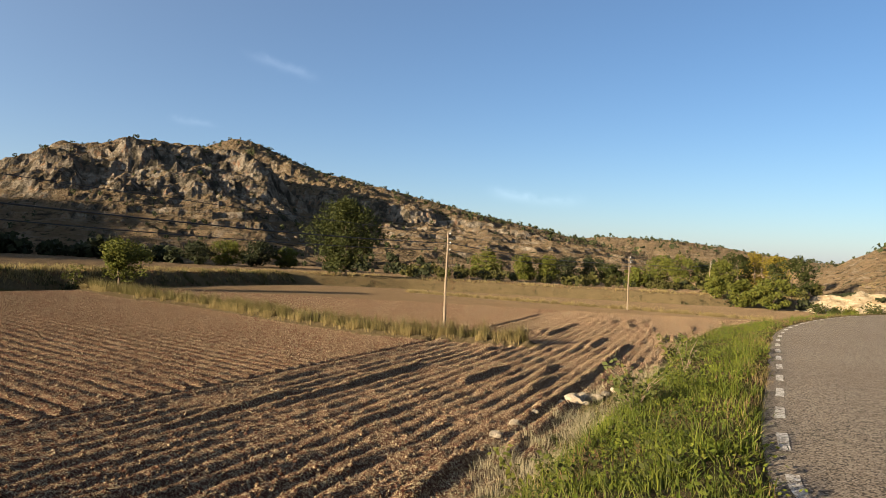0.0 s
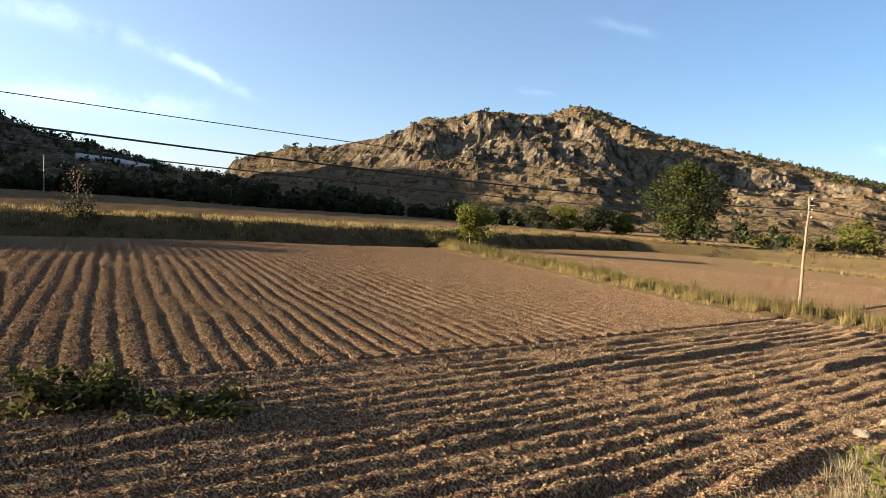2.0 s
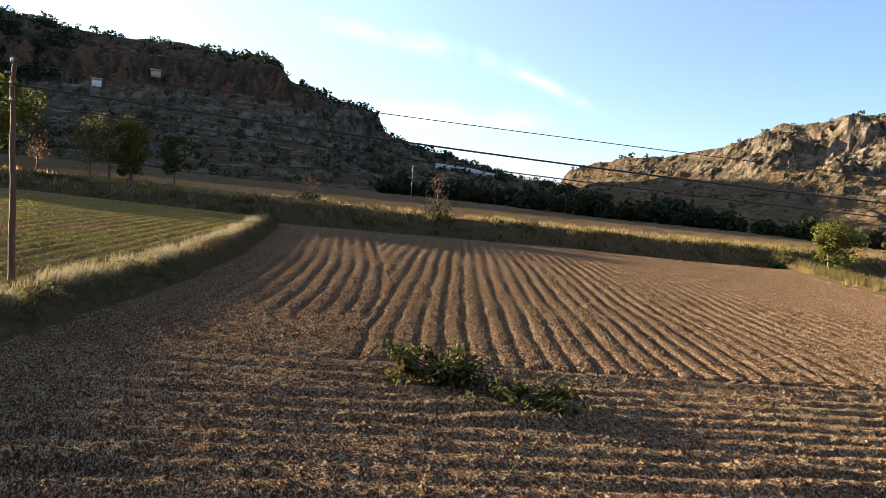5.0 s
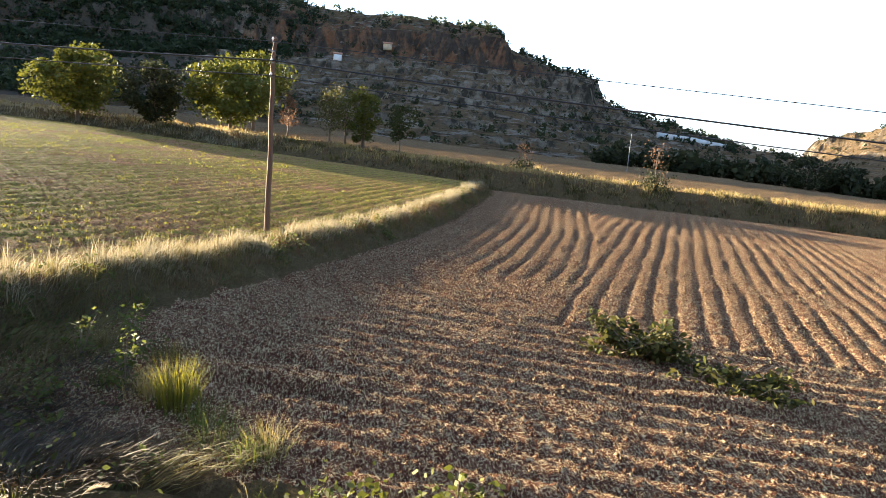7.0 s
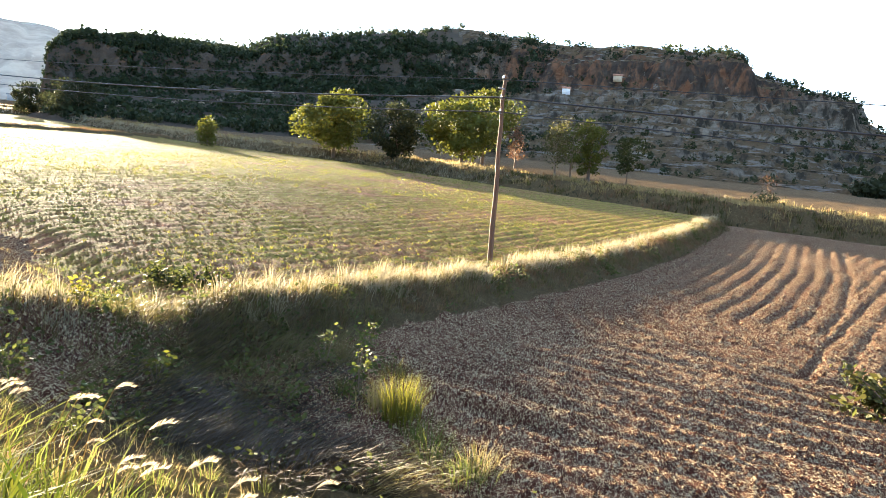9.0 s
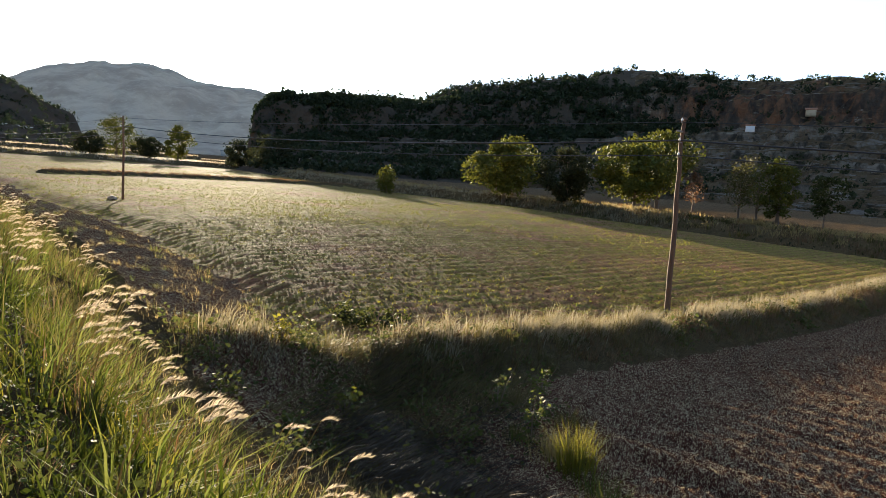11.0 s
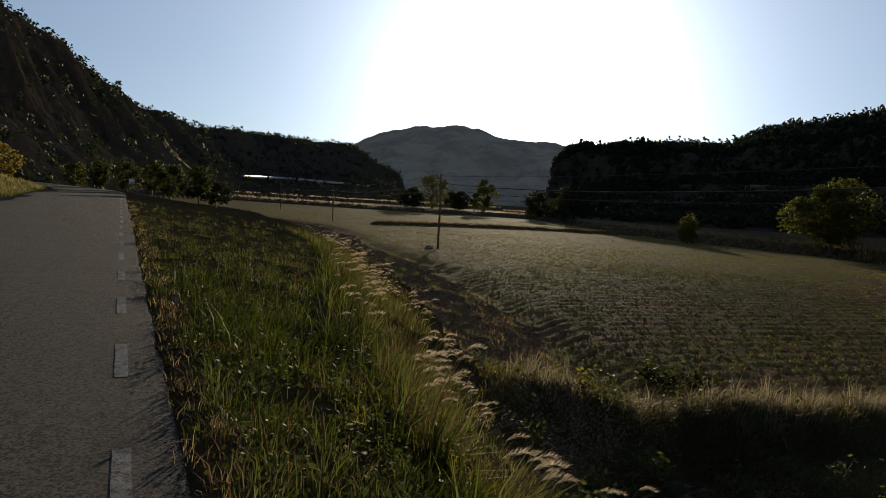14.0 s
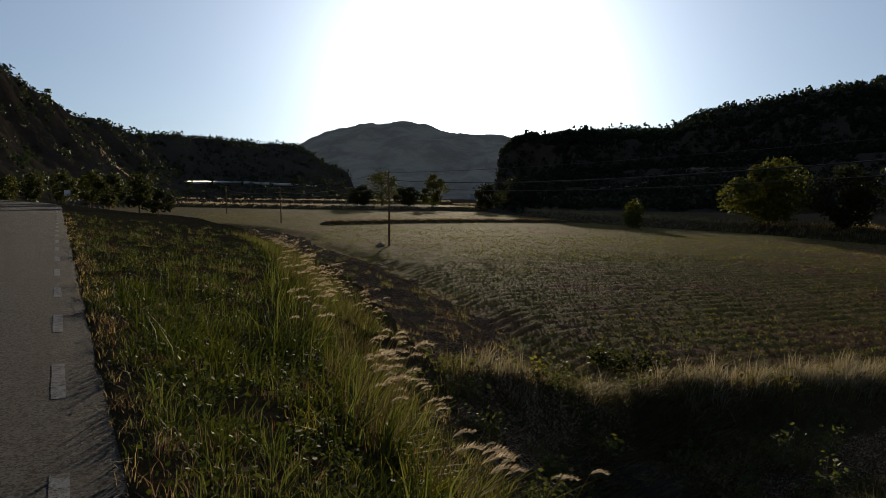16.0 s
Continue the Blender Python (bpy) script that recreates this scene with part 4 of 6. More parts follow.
LINE_SPOTS = [(54, 134, 6.2), (23.0, 81.8, 6.2), (0.3, 44.9, 6.2), (-22.1, -0.1, 6.2), (-38.4, -38.2, 6.15), (-57.5, -77.5, 5.0), (-75, -118, 5.5)]
TOPS = []
for i, (px, py, tall) in enumerate(LINE_SPOTS):
    base = {1: -5.0, 2: -3.8, 3: -2.2, 4: -1.12}.get(i, ground_z(px, py))
    g0 = ground_z(px, py)
    extra = base - g0
    # backlit poles take the darker wood, sunlit ones the paler
    pole(px, py, tall + extra, WOOD if 2 < i else SUN_TONED_WOOD, "weathered wooden utility pole standing in a field bank, backlit shade in its brown" if 2 < i else "wooden utility pole in the field, sunlight in its pale tone", -26)
    TOPS.append(Vector((px, py, g0 + tall + extra)))


def cable(drop, radius, sag, label):
    pts = []
    side = Vector((0.14, -0.06, 0))
    for a, b in zip(TOPS[:-1], TOPS[1:]):
        for k in range(24):
            t = k / 24
            p = a.lerp(b, t) + side
            p.z -= drop + 4 * sag * t * (1 - t)
            pts.append(p)
    pts.append(TOPS[-1] + side - Vector((0, 0, drop)))
    v, f = tube(pts, [radius] * len(pts), 6)
    ob = new("overhead_cable", joined("overhead_cable", [(v, f)], CABLE))
    return tagged(ob, label, "cable", "cables of the overhead line")


cable(0.1, 0.012, 0.25, "thin dark overhead wire strung along pole tops")
cable(0.68, 0.026, 0.5, "thick black overhead telephone cable sagging between poles")
cable(1.15, 0.017, 0.5, "black overhead telephone cable strung below the thick one")
lone = find_spot(59.3, -1.5)
steel_pole = thing("steel_pole", "slim grey steel pole standing below the dark hillside", "pole", "", lone)
part("post", joined("post", [tube([(0, 0, -0.3), (0, 0, 5.8)], [0.075, 0.05], 10)], STEEL), steel_pole)
part("cap", joined("cap", [tube([(0, 0, 5.8), (0, 0, 5.9)], [0.08, 0.03], 10)], STEEL), steel_pole)

# ---- trees by the river ----
def at(az, r):
    u = bearing(az) * r
    return u.x, u.y


tree("walnut_tree", "broad round green tree standing alone beside the ploughland", *at(8.35, 114), 13.6, 11.2, LEAF, 13000, 0.34, 0.03, 3, lobes=26)
tree("field_tree", "small bushy yellow-green tree on the river terrace", *at(25.9, 77), 5.2, 5.6, LEAF_YELLOW, 3000, 0.24, 0.2, 4, lobes=11)
tree("round_tree", "spreading yellow-green tree on the river terrace", *at(103.5, 93), 8.8, 10.2, LEAF_YELLOW, 7500, 0.40, 0.12, 5, "trees by the river", 20)
tree("round_tree", "dense dark green rounded tree on the river terrace", *at(98.2, 87), 7.2, 6.8, LEAF_DARK, 5500, 0.32, 0.02, 6, "trees by the river", 16)
tree("round_tree", "broad green tree turning yellow on the river terrace", *at(92.6, 84), 8.2, 11.0, LEAF_YELLOW, 7500, 0.38, 0.10, 7, "trees by the river", 18)
tree("round_tree", "tall tree with pale yellowing crown behind the others", *at(90.8, 93), 10.4, 8.4, LEAF_YELLOW, 6000, 0.36, 0.2, 8, "trees by the river", 18)
tree("round_tree", "slim reddish autumn tree beside the yellow one", *at(88.0, 92), 6.0, 3.6, LEAF_RED, 800, 0.2, 0.1, 9, "trees by the river", 9)
bare_tree("poplar_clump", "many-stemmed poplar with thin grey-brown half-bare crown", *at(84.6, 76), 6.6, 3.0, OLIVE_LEAF, 1500, 10)
tree("poplar_clump", "upright many-stemmed poplar with yellow-green leaves", *at(81.8, 76), 6.9, 3.6, LEAF_YELLOW, 3400, 0.22, 0.02, 11, lobes=14)
bare_tree("poplar_clump", "slim leaning poplar with yellow-green leaves", *at(83.3, 77), 6.6, 3.2, LEAF_YELLOW, 1100, 18)
tree("young_tree", "thin open young tree on the river bank", *at(78.7, 73), 5.4, 3.8, LEAF, 1300, 0.22, 0.2, 12, lobes=10, trunk=0.07)
bare_tree("bare_tree", "half-bare grey tree with leafy base on the bank", *at(57.0, 64.5), 4.4, 2.6, LEAF_RED, 70, 13)
bare_tree("bare_tree", "small half-bare bush tree on the bank", *at(67.9, 69), 2.8, 2.6, LEAF_RED, 60, 14)
bare_tree("bare_tree", "grey thin-twigged bush beside the small tree", *at(29.0, 74), 2.6, 2.0, LEAF_YELLOW, 160, 15)
tree("round_tree", "yellow-green small willow on the sunlit bank", *at(113.6, 97), 4.0, 3.8, LEAF_YELLOW, 1800, 0.26, 0.0, 16, "trees by the river", 10)
for k, (az, r, h, w, m) in enumerate(((122.6, 170, 8.5, 13, LEAF_DARK), (125.6, 185, 8, 9, LEAF_DARK), (130.2, 205, 10.0, 8.0, LEAF_YELLOW), (134.6, 210, 11.5, 14, LEAF_YELLOW), (132.4, 205, 6.0, 8.0, LEAF_DARK), (136.4, 200, 6.0, 9, LEAF_DARK))):
    tree("valley_tree", "backlit yellowing tree in the valley bottom" if m is LEAF_YELLOW else "low dark tree clump in the valley bottom", *at(az, r), h, w, m, 3600, 0.42, 0.0, 30 + k, "trees in the upper valley", 13)
for k, (az, r, h, w, m) in enumerate(((154.6, 62, 3.7, 3.4, LEAF), (156.6, 68, 3.4, 3.2, LEAF), (157.9, 72, 3.6, 2.6, LEAF_YELLOW), (159.6, 80, 3.7, 3.2, LEAF), (161.3, 86, 3.6, 3.4, LEAF), (163.0, 92, 3.4, 3.2, LEAF_YELLOW), (153.2, 66, 2.6, 2.6, LEAF_DARK))):
    tree("roadside_tree", "young bushy green tree in the roadside row", *at(az, r), h, w, m, 1500, 0.22, 0.08, 50 + k, "young trees along the road", 9, 0.06)
tree("golden_bush", "golden autumn bush on the road bank", *at(169.6, 66), 4.2, 4.6, LEAF_GOLD, 1500, 0.26, 0.0, 60, lobes=9)
tree("golden_bush", "golden autumn bush on the road bank", *at(167.6, 92), 4.4, 4.0, LEAF_GOLD, 1200, 0.28, 0.0, 61, lobes=9)
# valley trees beyond the far field
far_trees = ((-3.9, 155, 7, 7.5, LEAF_YELLOW), (-7.0, 150, 6, 6.5, LEAF_YELLOW), (-9.0, 152, 6.4, 6, LEAF_YELLOW), (-10.6, 165, 6, 8, LEAF_DARK), (-12.6, 170, 6.5, 7, LEAF_DARK), (-14.3, 165, 5, 6, LEAF),
             (-18.0, 175, 8.2, 9, LEAF_YELLOW), (-19.8, 168, 8.0, 8, LEAF_YELLOW), (-21.6, 172, 7, 8, LEAF), (-22.8, 150, 7.4, 6, LEAF_YELLOW), (-24.0, 160, 9.5, 8, LEAF), (-25.2, 175, 10, 7, LEAF_GOLD),
             (-26.6, 165, 9.4, 7, LEAF_GOLD), (-27.8, 140, 8.0, 8.5, LEAF), (-26.4, 118, 5.2, 6.5, LEAF_YELLOW), (-24.4, 120, 4.6, 6, LEAF_YELLOW), (-22.4, 124, 4.4, 4, LEAF_YELLOW), (-32.2, 128, 2.2, 7, LEAF_DARK),
             (-34.6, 126, 2.2, 7, LEAF_DARK), (-16.2, 150, 4.6, 5, LEAF_YELLOW), (46.0, 132, 6.4, 9.0, LEAF_DARK), (43.4, 138, 5.0, 7.5, LEAF_DARK), (17.8, 138, 5.0, 8, LEAF_YELLOW), (20.2, 134, 4.4, 7, LEAF_DARK), (15.6, 136, 5.5, 7, LEAF_DARK), (13.2, 140, 4, 6, LEAF_YELLOW))
for k, (az, r, h, w, m) in enumerate(far_trees):
    label = {LEAF_YELLOW: "yellow-green tree in the valley below the hill", LEAF_DARK: "dark green bushy tree at the foot of the hill", LEAF: "rounded green tree in the valley", LEAF_GOLD: "golden autumn poplar among green trees"}[m]
    tree("valley_tree", label, *at(az, r), h, w, m, 3200, 0.34, 0.0, 70 + k, "trees in the lower valley", 11)


# ---- scrub and woods on the hills ----
def woods(name, label, mat, count, az0, az1, r0, r1, low, high, keep, seed, quads=22, kinds=(3,), fine=1.0):
    g = np.random.default_rng(seed)
    az, r = np.radians(g.uniform(az0, az1, count)), np.sqrt(g.uniform(r0 ** 2, r1 ** 2, count))
    x, y = -r * np.sin(az), r * np.cos(az)
    z, kind = ground_parts(x, y)
    dz = np.abs(ground_parts(x * 1.006, y * 1.006)[0] - z) / (r * 0.006)
    ok = np.isin(kind, kinds) & keep(np.degrees(az), r, z, dz, g.uniform(0, 1, count), fbm(x / 30, y / 30, 3, 77))
    x, y, z = x[ok], y[ok], z[ok]
    n = len(x)
    if not n:
        return
    h = g.uniform(low, high, n) * (0.7 + 0.6 * g.uniform(0, 1, n) ** 2)
    c = np.repeat(np.column_stack((x, y, z + h * 0.42)), quads, 0)
    d = g.normal(size=(n * quads, 3))
    d /= np.linalg.norm(d, axis=1)[:, None]
    wide = np.repeat(h * g.uniform(0.38, 0.62, n), quads)
    d = d * np.column_stack((wide, wide, np.repeat(h * 0.52, quads))) * g.uniform(0.5, 1.05, (n * quads, 1))
    size = np.repeat(h, quads) * 0.50 * fine * g.uniform(0.6, 1.3, n * quads)
    stuff(name, leaf_mesh(name, c + d, size, mat, 0.1, 1.2), label, "woods" if high > 2.6 else "scrub")


def el_of(r, z):
    return np.degrees(np.arctan((z - 1.45) / r))


woods("crag_scrub", "scattered dark evergreen bushes on the sunlit rocky hill", SCRUB, 5200, -14, 47, 165, 470, 0.6, 1.7, lambda a, r, z, s, u, f: (u < 0.26 + 0.8 * f) & (s < 1.5), 101, 26, (3,), 0.7)
woods("crest_scrub", "dark bushes and small trees along the hill's skyline", SCRUB, 2600, -12, 46, 255, 460, 1.0, 2.4, lambda a, r, z, s, u, f: (el_of(r, z) > np.interp(a, (-12, 0, 10, 17, 25, 30, 46), (0.6, 3.2, 5.1, 6.9, 6.8, 5.8, 1.9))) & (u < 0.40), 102, 30, (3,), 0.65)
woods("mesa_woods", "dark pines and oaks on top of the shaded cliffs", PINE, 3800, 47, 125, 236, 335, 1.2, 3.0, lambda a, r, z, s, u, f: (el_of(r, z) > np.interp(a, (47, 58, 66, 71, 78, 93, 110, 124), (0.3, 1.2, 5.6, 8.3, 8.5, 7.4, 5.4, 1.5))) & (s < 1.6) & (u < 0.6 + f), 103, 26, (3, 6), 0.62)
woods("mesa_scrub", "grey-green bushes on the shaded slope below the cliffs", SCRUB, 3400, 47, 125, 142, 240, 0.8, 2.4, lambda a, r, z, s, u, f: (u < 0.30 + 1.0 * f), 104, 24, (3, 6), 0.65)
woods("cliff_end_woods", "dark dense trees covering the end of the cliff ridge", PINE, 4600, 86, 125, 150, 300, 1.5, 3.2, lambda a, r, z, s, u, f: (u < 0.7 + f) & (a > 86 + 18 * u - 20 * f), 105, 20, (3, 6), 0.65)
woods("cliff_face_woods", "dark trees and ivy clinging to the shaded cliffs", PINE, 3000, 86, 124.5, 226, 258, 1.6, 3.2, lambda a, r, z, s, u, f: (u < 0.9 + f) & (a > 84 + 10 * u), 112, 20, (3, 6), 0.65)
woods("spur_woods", "dark pine woods covering the shaded hill above the road", PINE, 5600, 137, 176, 95, 450, 1.3, 3.0, lambda a, r, z, s, u, f: (u < 1.0 + f), 106, 18, (6,), 0.62)
woods("horizon_scrub", "distant scrub on the low hills down the valley", SCRUB, 1500, -36, -2, 250, 900, 1.5, 4.0, lambda a, r, z, s, u, f: u < 0.4 + f, 108, 14)
woods("hill_foot_trees", "row of dark orchard trees along the foot of the hill", LEAF_DARK, 900, 22, 62, 128, 168, 2.8, 4.6, lambda a, r, z, s, u, f: (np.abs(r - 146 - 6 * np.sin(a / 4)) < 6) & (u < 0.75), 109, 80, (3, 4), 0.55)
woods("lower_valley_thicket", "mixed thicket of bushes along the valley bottom", OLIVE_LEAF, 300, -30, 4, 128, 190, 1.0, 2.6, lambda a, r, z, s, u, f: u < 0.34 + f, 110, 90, (3, 4, 5), 0.5)
woods("lower_valley_thicket", "mixed thicket of dark bushes along the valley bottom", LEAF_DARK, 520, -30, 10, 120, 200, 1.0, 2.8, lambda a, r, z, s, u, f: u < 0.34 - f, 111, 90, (3, 4, 5), 0.5)


# ---- grass and weeds ----
WIND = np.array((-0.55, 0.80))


def along_road(n, s0, s1, lo, hi, g):
    """Random spots with road length s0..s1 and offset between the functions lo and hi of s."""
    s = g.uniform(s0, s1, n)
    a, b = lo(s), hi(s)
    d = a + (b - a) * g.uniform(0, 1, n)
    return np.array([road_point(si, di) for si, di in zip(s, d)])


def thin_out(xy, g, near, power=1.4):
    """Keeps fewer spots the further they lie from the road side where one stands."""
    r = np.hypot(xy[:, 0] - 0.5, xy[:, 1] + 0.3)
    return xy[g.uniform(0, 1, len(xy)) < np.clip((near / r) ** power, 0, 1)]


def patchy(xy, g, size, bare=0.5, seed=5):
    """Drops spots in patches of about that size."""
    f = fbm(xy[:, 0] / size, xy[:, 1] / size, 2, seed)
    return xy[g.uniform(0, 1, len(xy)) < np.clip(bare + 3.2 * f, 0.02, 1)]


def grass(name, label, xy, per, spread, tall, wide, fan, mat, wind=0.0, jitter=0.35, curve=0.6):
    base, h, w, lean = tufts(xy, per, spread, tall, wide, fan, WIND * wind, jitter)
    return stuff(name, blade_mesh(name, base, h, w, lean, mat, curve), label, "grass")


g1 = np.random.default_rng(21)
lawn_lo, lawn_hi = (lambda s: np.where(s > 3, 0.2, 0.42) + 0 * s), (lambda s: crest_offset(s) + 0.5)
lawn = patchy(thin_out(along_road(11000, -45, 45, lawn_lo, lawn_hi, g1), g1, 7.0, 1.1), g1, 0.55, 0.45)
grass("verge_grass", "lush green grass on the road verge", lawn, 16, 0.09, 0.19, 0.014, 1.15, GRASS, 0.12, 0.55, 0.8)
lawn2 = patchy(thin_out(along_road(3600, -45, 45, lambda s: np.where(s > 3, 0.3, 0.5) + 0 * s, lambda s: crest_offset(s) + 1.2, g1), g1, 7.0, 1.0), g1, 0.8, 0.4, 9)
grass("verge_tall_grass", "taller olive and drying grass on the verge", lawn2, 18, 0.09, 0.25, 0.008, 0.7, OLIVE_GRASS, 0.15, 0.5)
brown = patchy(thin_out(along_road(4000, -40, 45, lambda s: np.where(s > 3, 0.22, 0.42) + 0 * s, lambda s: crest_offset(s) + 1.0, g1), g1, 7.0, 1.0), g1, 0.7, 0.3, 15)
grass("verge_dead_grass", "rusty dead grass and stalks among the verge green", brown, 14, 0.09, 0.18, 0.007, 0.9, DEAD_GRASS, 0.1, 0.5)
edge = thin_out(along_road(1000, -45, 45, lambda s: np.where(s > 3, 0.12, 0.3) + 0 * s, lambda s: np.where(s > 3, 0.45, 0.65) + 0 * s, g1), g1, 8.0, 1.0)
grass("road_edge_grass", "thin straw-coloured grass fringing the asphalt", edge, 10, 0.06, 0.13, 0.007, 0.9, STRAW, 0.05)
front = along_road(900, 2.5, 26, lambda s: 0.5 + 0 * s, lambda s: crest_offset(s) + 1.6, g1)
grass("verge_herbs", "rank green grass and herbs on the sunlit verge", patchy(thin_out(front, g1, 9, 1.0), g1, 0.8, 0.5, 31), 20, 0.12, 0.27, 0.009, 0.8, GRASS, 0.1, 0.5)
slope = thin_out(along_road(3800, -45, 34, lambda s: crest_offset(s) + 0.2, lambda s: foot_offset(s) - 0.3, g1), g1, 9.0, 1.0)
grass("slope_dry_grass", "matted dry grass on the embankment slope", patchy(slope, g1, 1.2, 0.45, 19), 18, 0.16, 0.24, 0.008, 1.3, STRAW, 0.1, 0.5)
grass("slope_olive_grass", "olive grass on the embankment slope", patchy(slope[::2] + 0.15, g1, 1.0, 0.45, 23), 18, 0.12, 0.28, 0.009, 0.8, OLIVE_GRASS, 0.1, 0.5)
front_dry = along_road(640, 6, 32, lambda s: crest_offset(s) + 1.4, lambda s: foot_offset(s) + 0.3, g1)
grass("field_edge_straw", "pale dry grass tussocks along the field edge", patchy(front_dry, g1, 1.3, 0.3, 39), 40, 0.18, 0.38, 0.010, 1.1, PALE_STRAW, 0.2, 0.6)
crest = thin_out(along_road(520, -40, -1.5, lambda s: crest_offset(s) - 0.5, lambda s: crest_offset(s) + 1.3, g1), g1, 9.0, 0.9)
grass("crest_reed_leaves", "long yellow-green reed leaves along the verge crest", crest, 11, 0.13, 0.40, 0.021, 1.05, GRASS, 0.3, 0.55)
crest_dry = patchy(thin_out(along_road(700, -40, -4.0, lambda s: crest_offset(s) - 0.1, lambda s: crest_offset(s) + 1.5, g1), g1, 10.0, 0.9), g1, 0.9, 0.45, 37)
grass("crest_dry_grass", "tall drying tan grass along the verge crest", crest_dry, 16, 0.12, 0.42, 0.010, 0.7, REED, 0.4, 0.6)
grass("crest_dead_grass", "rusty dead stalks along the verge crest", crest_dry[::2] + 0.1, 14, 0.12, 0.36, 0.009, 0.8, DEAD_GRASS, 0.35, 0.6)
tall_blades = patchy(along_road(420, -13, -0.8, lambda s: 0.75 + 0 * s, lambda s: crest_offset(s) + 0.7, g1), g1, 0.8, 0.4, 43)
grass("verge_broad_grass", "tall broad-bladed yellow-green grass on the verge", tall_blades, 9, 0.10, 0.36, 0.019, 0.75, GRASS, 0.3, 0.5)
corner = along_road(24, -6.5, -2.0, lambda s: 1.5 + 0 * s, lambda s: 2.3 + 0 * s, g1)
grass("crest_reed_leaves_bright", "bright yellow-green reed leaves on the crest", corner, 14, 0.12, 0.26, 0.012, 0.9, YELLOW_GRASS, 0.3)


def along_line(pts, n, lo, hi, g, start=0.0):
    """Random spots beside a line of points, lo..hi to its left."""
    seg = [(np.array(a, float), np.array(b, float)) for a, b in zip(pts[:-1], pts[1:])]
    lens = np.array([np.hypot(*(b - a)) for a, b in seg])
    out = []
    for t in g.uniform(start, lens.sum(), n):
        k = 0
        while t > lens[k] and k < len(seg) - 1:
            t -= lens[k]
            k += 1
        a, b = seg[k]
        u = (b - a) / lens[k]
        out.append(a + u * t + np.array((-u[1], u[0])) * g.uniform(lo, hi))
    return np.array(out)


g2 = np.random.default_rng(22)
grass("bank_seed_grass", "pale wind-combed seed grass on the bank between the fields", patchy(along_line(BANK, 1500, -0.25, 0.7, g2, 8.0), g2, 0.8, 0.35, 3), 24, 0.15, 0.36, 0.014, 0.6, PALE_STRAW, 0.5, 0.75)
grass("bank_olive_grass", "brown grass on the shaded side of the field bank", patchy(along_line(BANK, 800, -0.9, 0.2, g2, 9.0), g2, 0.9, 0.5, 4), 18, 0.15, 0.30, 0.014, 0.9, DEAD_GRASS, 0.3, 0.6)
grass("bank_end_grass", "tall wind-blown grass where the bank meets the embankment", patchy(along_line(BANK[:3], 420, -0.5, 0.9, g2, 1.0), g2, 0.9, 0.4, 81), 22, 0.14, 0.46, 0.015, 0.7, PALE_STRAW, 0.5, 0.7)
grass("bank_end_green", "olive grass where the bank meets the embankment", along_line(BANK[:3], 220, -0.9, 0.7, g2, 0.5), 18, 0.17, 0.36, 0.015, 0.8, REED, 0.5, 0.7)
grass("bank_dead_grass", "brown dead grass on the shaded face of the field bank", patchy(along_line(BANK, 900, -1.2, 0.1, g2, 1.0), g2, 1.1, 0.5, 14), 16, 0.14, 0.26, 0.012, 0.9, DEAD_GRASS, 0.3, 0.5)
grass("bank_weeds", "drying brown weeds along the field bank", along_line(BANK, 420, -1.0, 0.4, g2, 3.0), 18, 0.16, 0.34, 0.018, 0.8, REED, 0.4)
grass("reed_strip_tall", "tall green-brown reeds in the strip across the ploughland", along_line(REEDS, 700, -0.3, 1.0, g2, 1.0), 24, 0.16, 0.85, 0.022, 0.4, REED, 0.15, 0.5)
grass("reed_strip_straw", "pale straw fringe of the strip across the ploughland", patchy(along_line(REEDS, 850, -0.9, 0.5, g2, 1.0), g2, 1.2, 0.5, 6), 22, 0.15, 0.55, 0.020, 0.5, STRAW, 0.2, 0.5)
grass("far_strip_grass", "distant strip of tall grass in the lower field", along_line([(-5, 98), (9, 90), (24, 84), (38, 76)], 420, -0.8, 0.8, g2), 22, 0.25, 0.5, 0.04, 0.6, STRAW, 0.2, 0.6)
RIV = RIVER[1:-1]
grass("river_bank_grass", "golden dry grass on the river terrace", patchy(along_line(RIV, 4200, 3.0, 12.0, g2), g2, 3.0, 0.5, 7), 9, 0.30, 0.48, 0.06, 0.7, STRAW, 0.15, 0.5)
grass("river_bank_olive", "rusty dead herbs on the river terrace", patchy(along_line(RIV, 1800, 0.8, 12.0, g2), g2, 2.5, 0.45, 8), 9, 0.30, 0.45, 0.06, 0.7, DEAD_GRASS, 0.15, 0.5)
grass("river_bank_weeds", "dark weeds on the shaded river bank", along_line(RIV, 700, -0.2, 2.0, g2), 9, 0.32, 0.34, 0.07, 0.9, LEAF_DARK, 0.1, 0.5)
near_river = RIVER[3:12]
grass("terrace_edge_straw", "golden dry grass crowding the river terrace edge", patchy(along_line(near_river, 3000, 1.6, 6.0, g2), g2, 2.2, 0.5, 71), 10, 0.26, 0.50, 0.05, 0.6, STRAW, 0.2, 0.6)
grass("terrace_edge_weeds", "brown and green weeds tumbling down the river bank", patchy(along_line(near_river, 1600, 0.0, 4.5, g2), g2, 1.8, 0.4, 73), 10, 0.28, 0.55, 0.06, 0.8, OLIVE_LEAF, 0.1, 0.6)
grass("terrace_edge_dead", "rusty dead stalks on the river bank face", patchy(along_line(near_river, 1500, 0.2, 4.0, g2), g2, 1.6, 0.4, 75), 10, 0.26, 0.42, 0.045, 0.8, DEAD_GRASS, 0.1, 0.6)
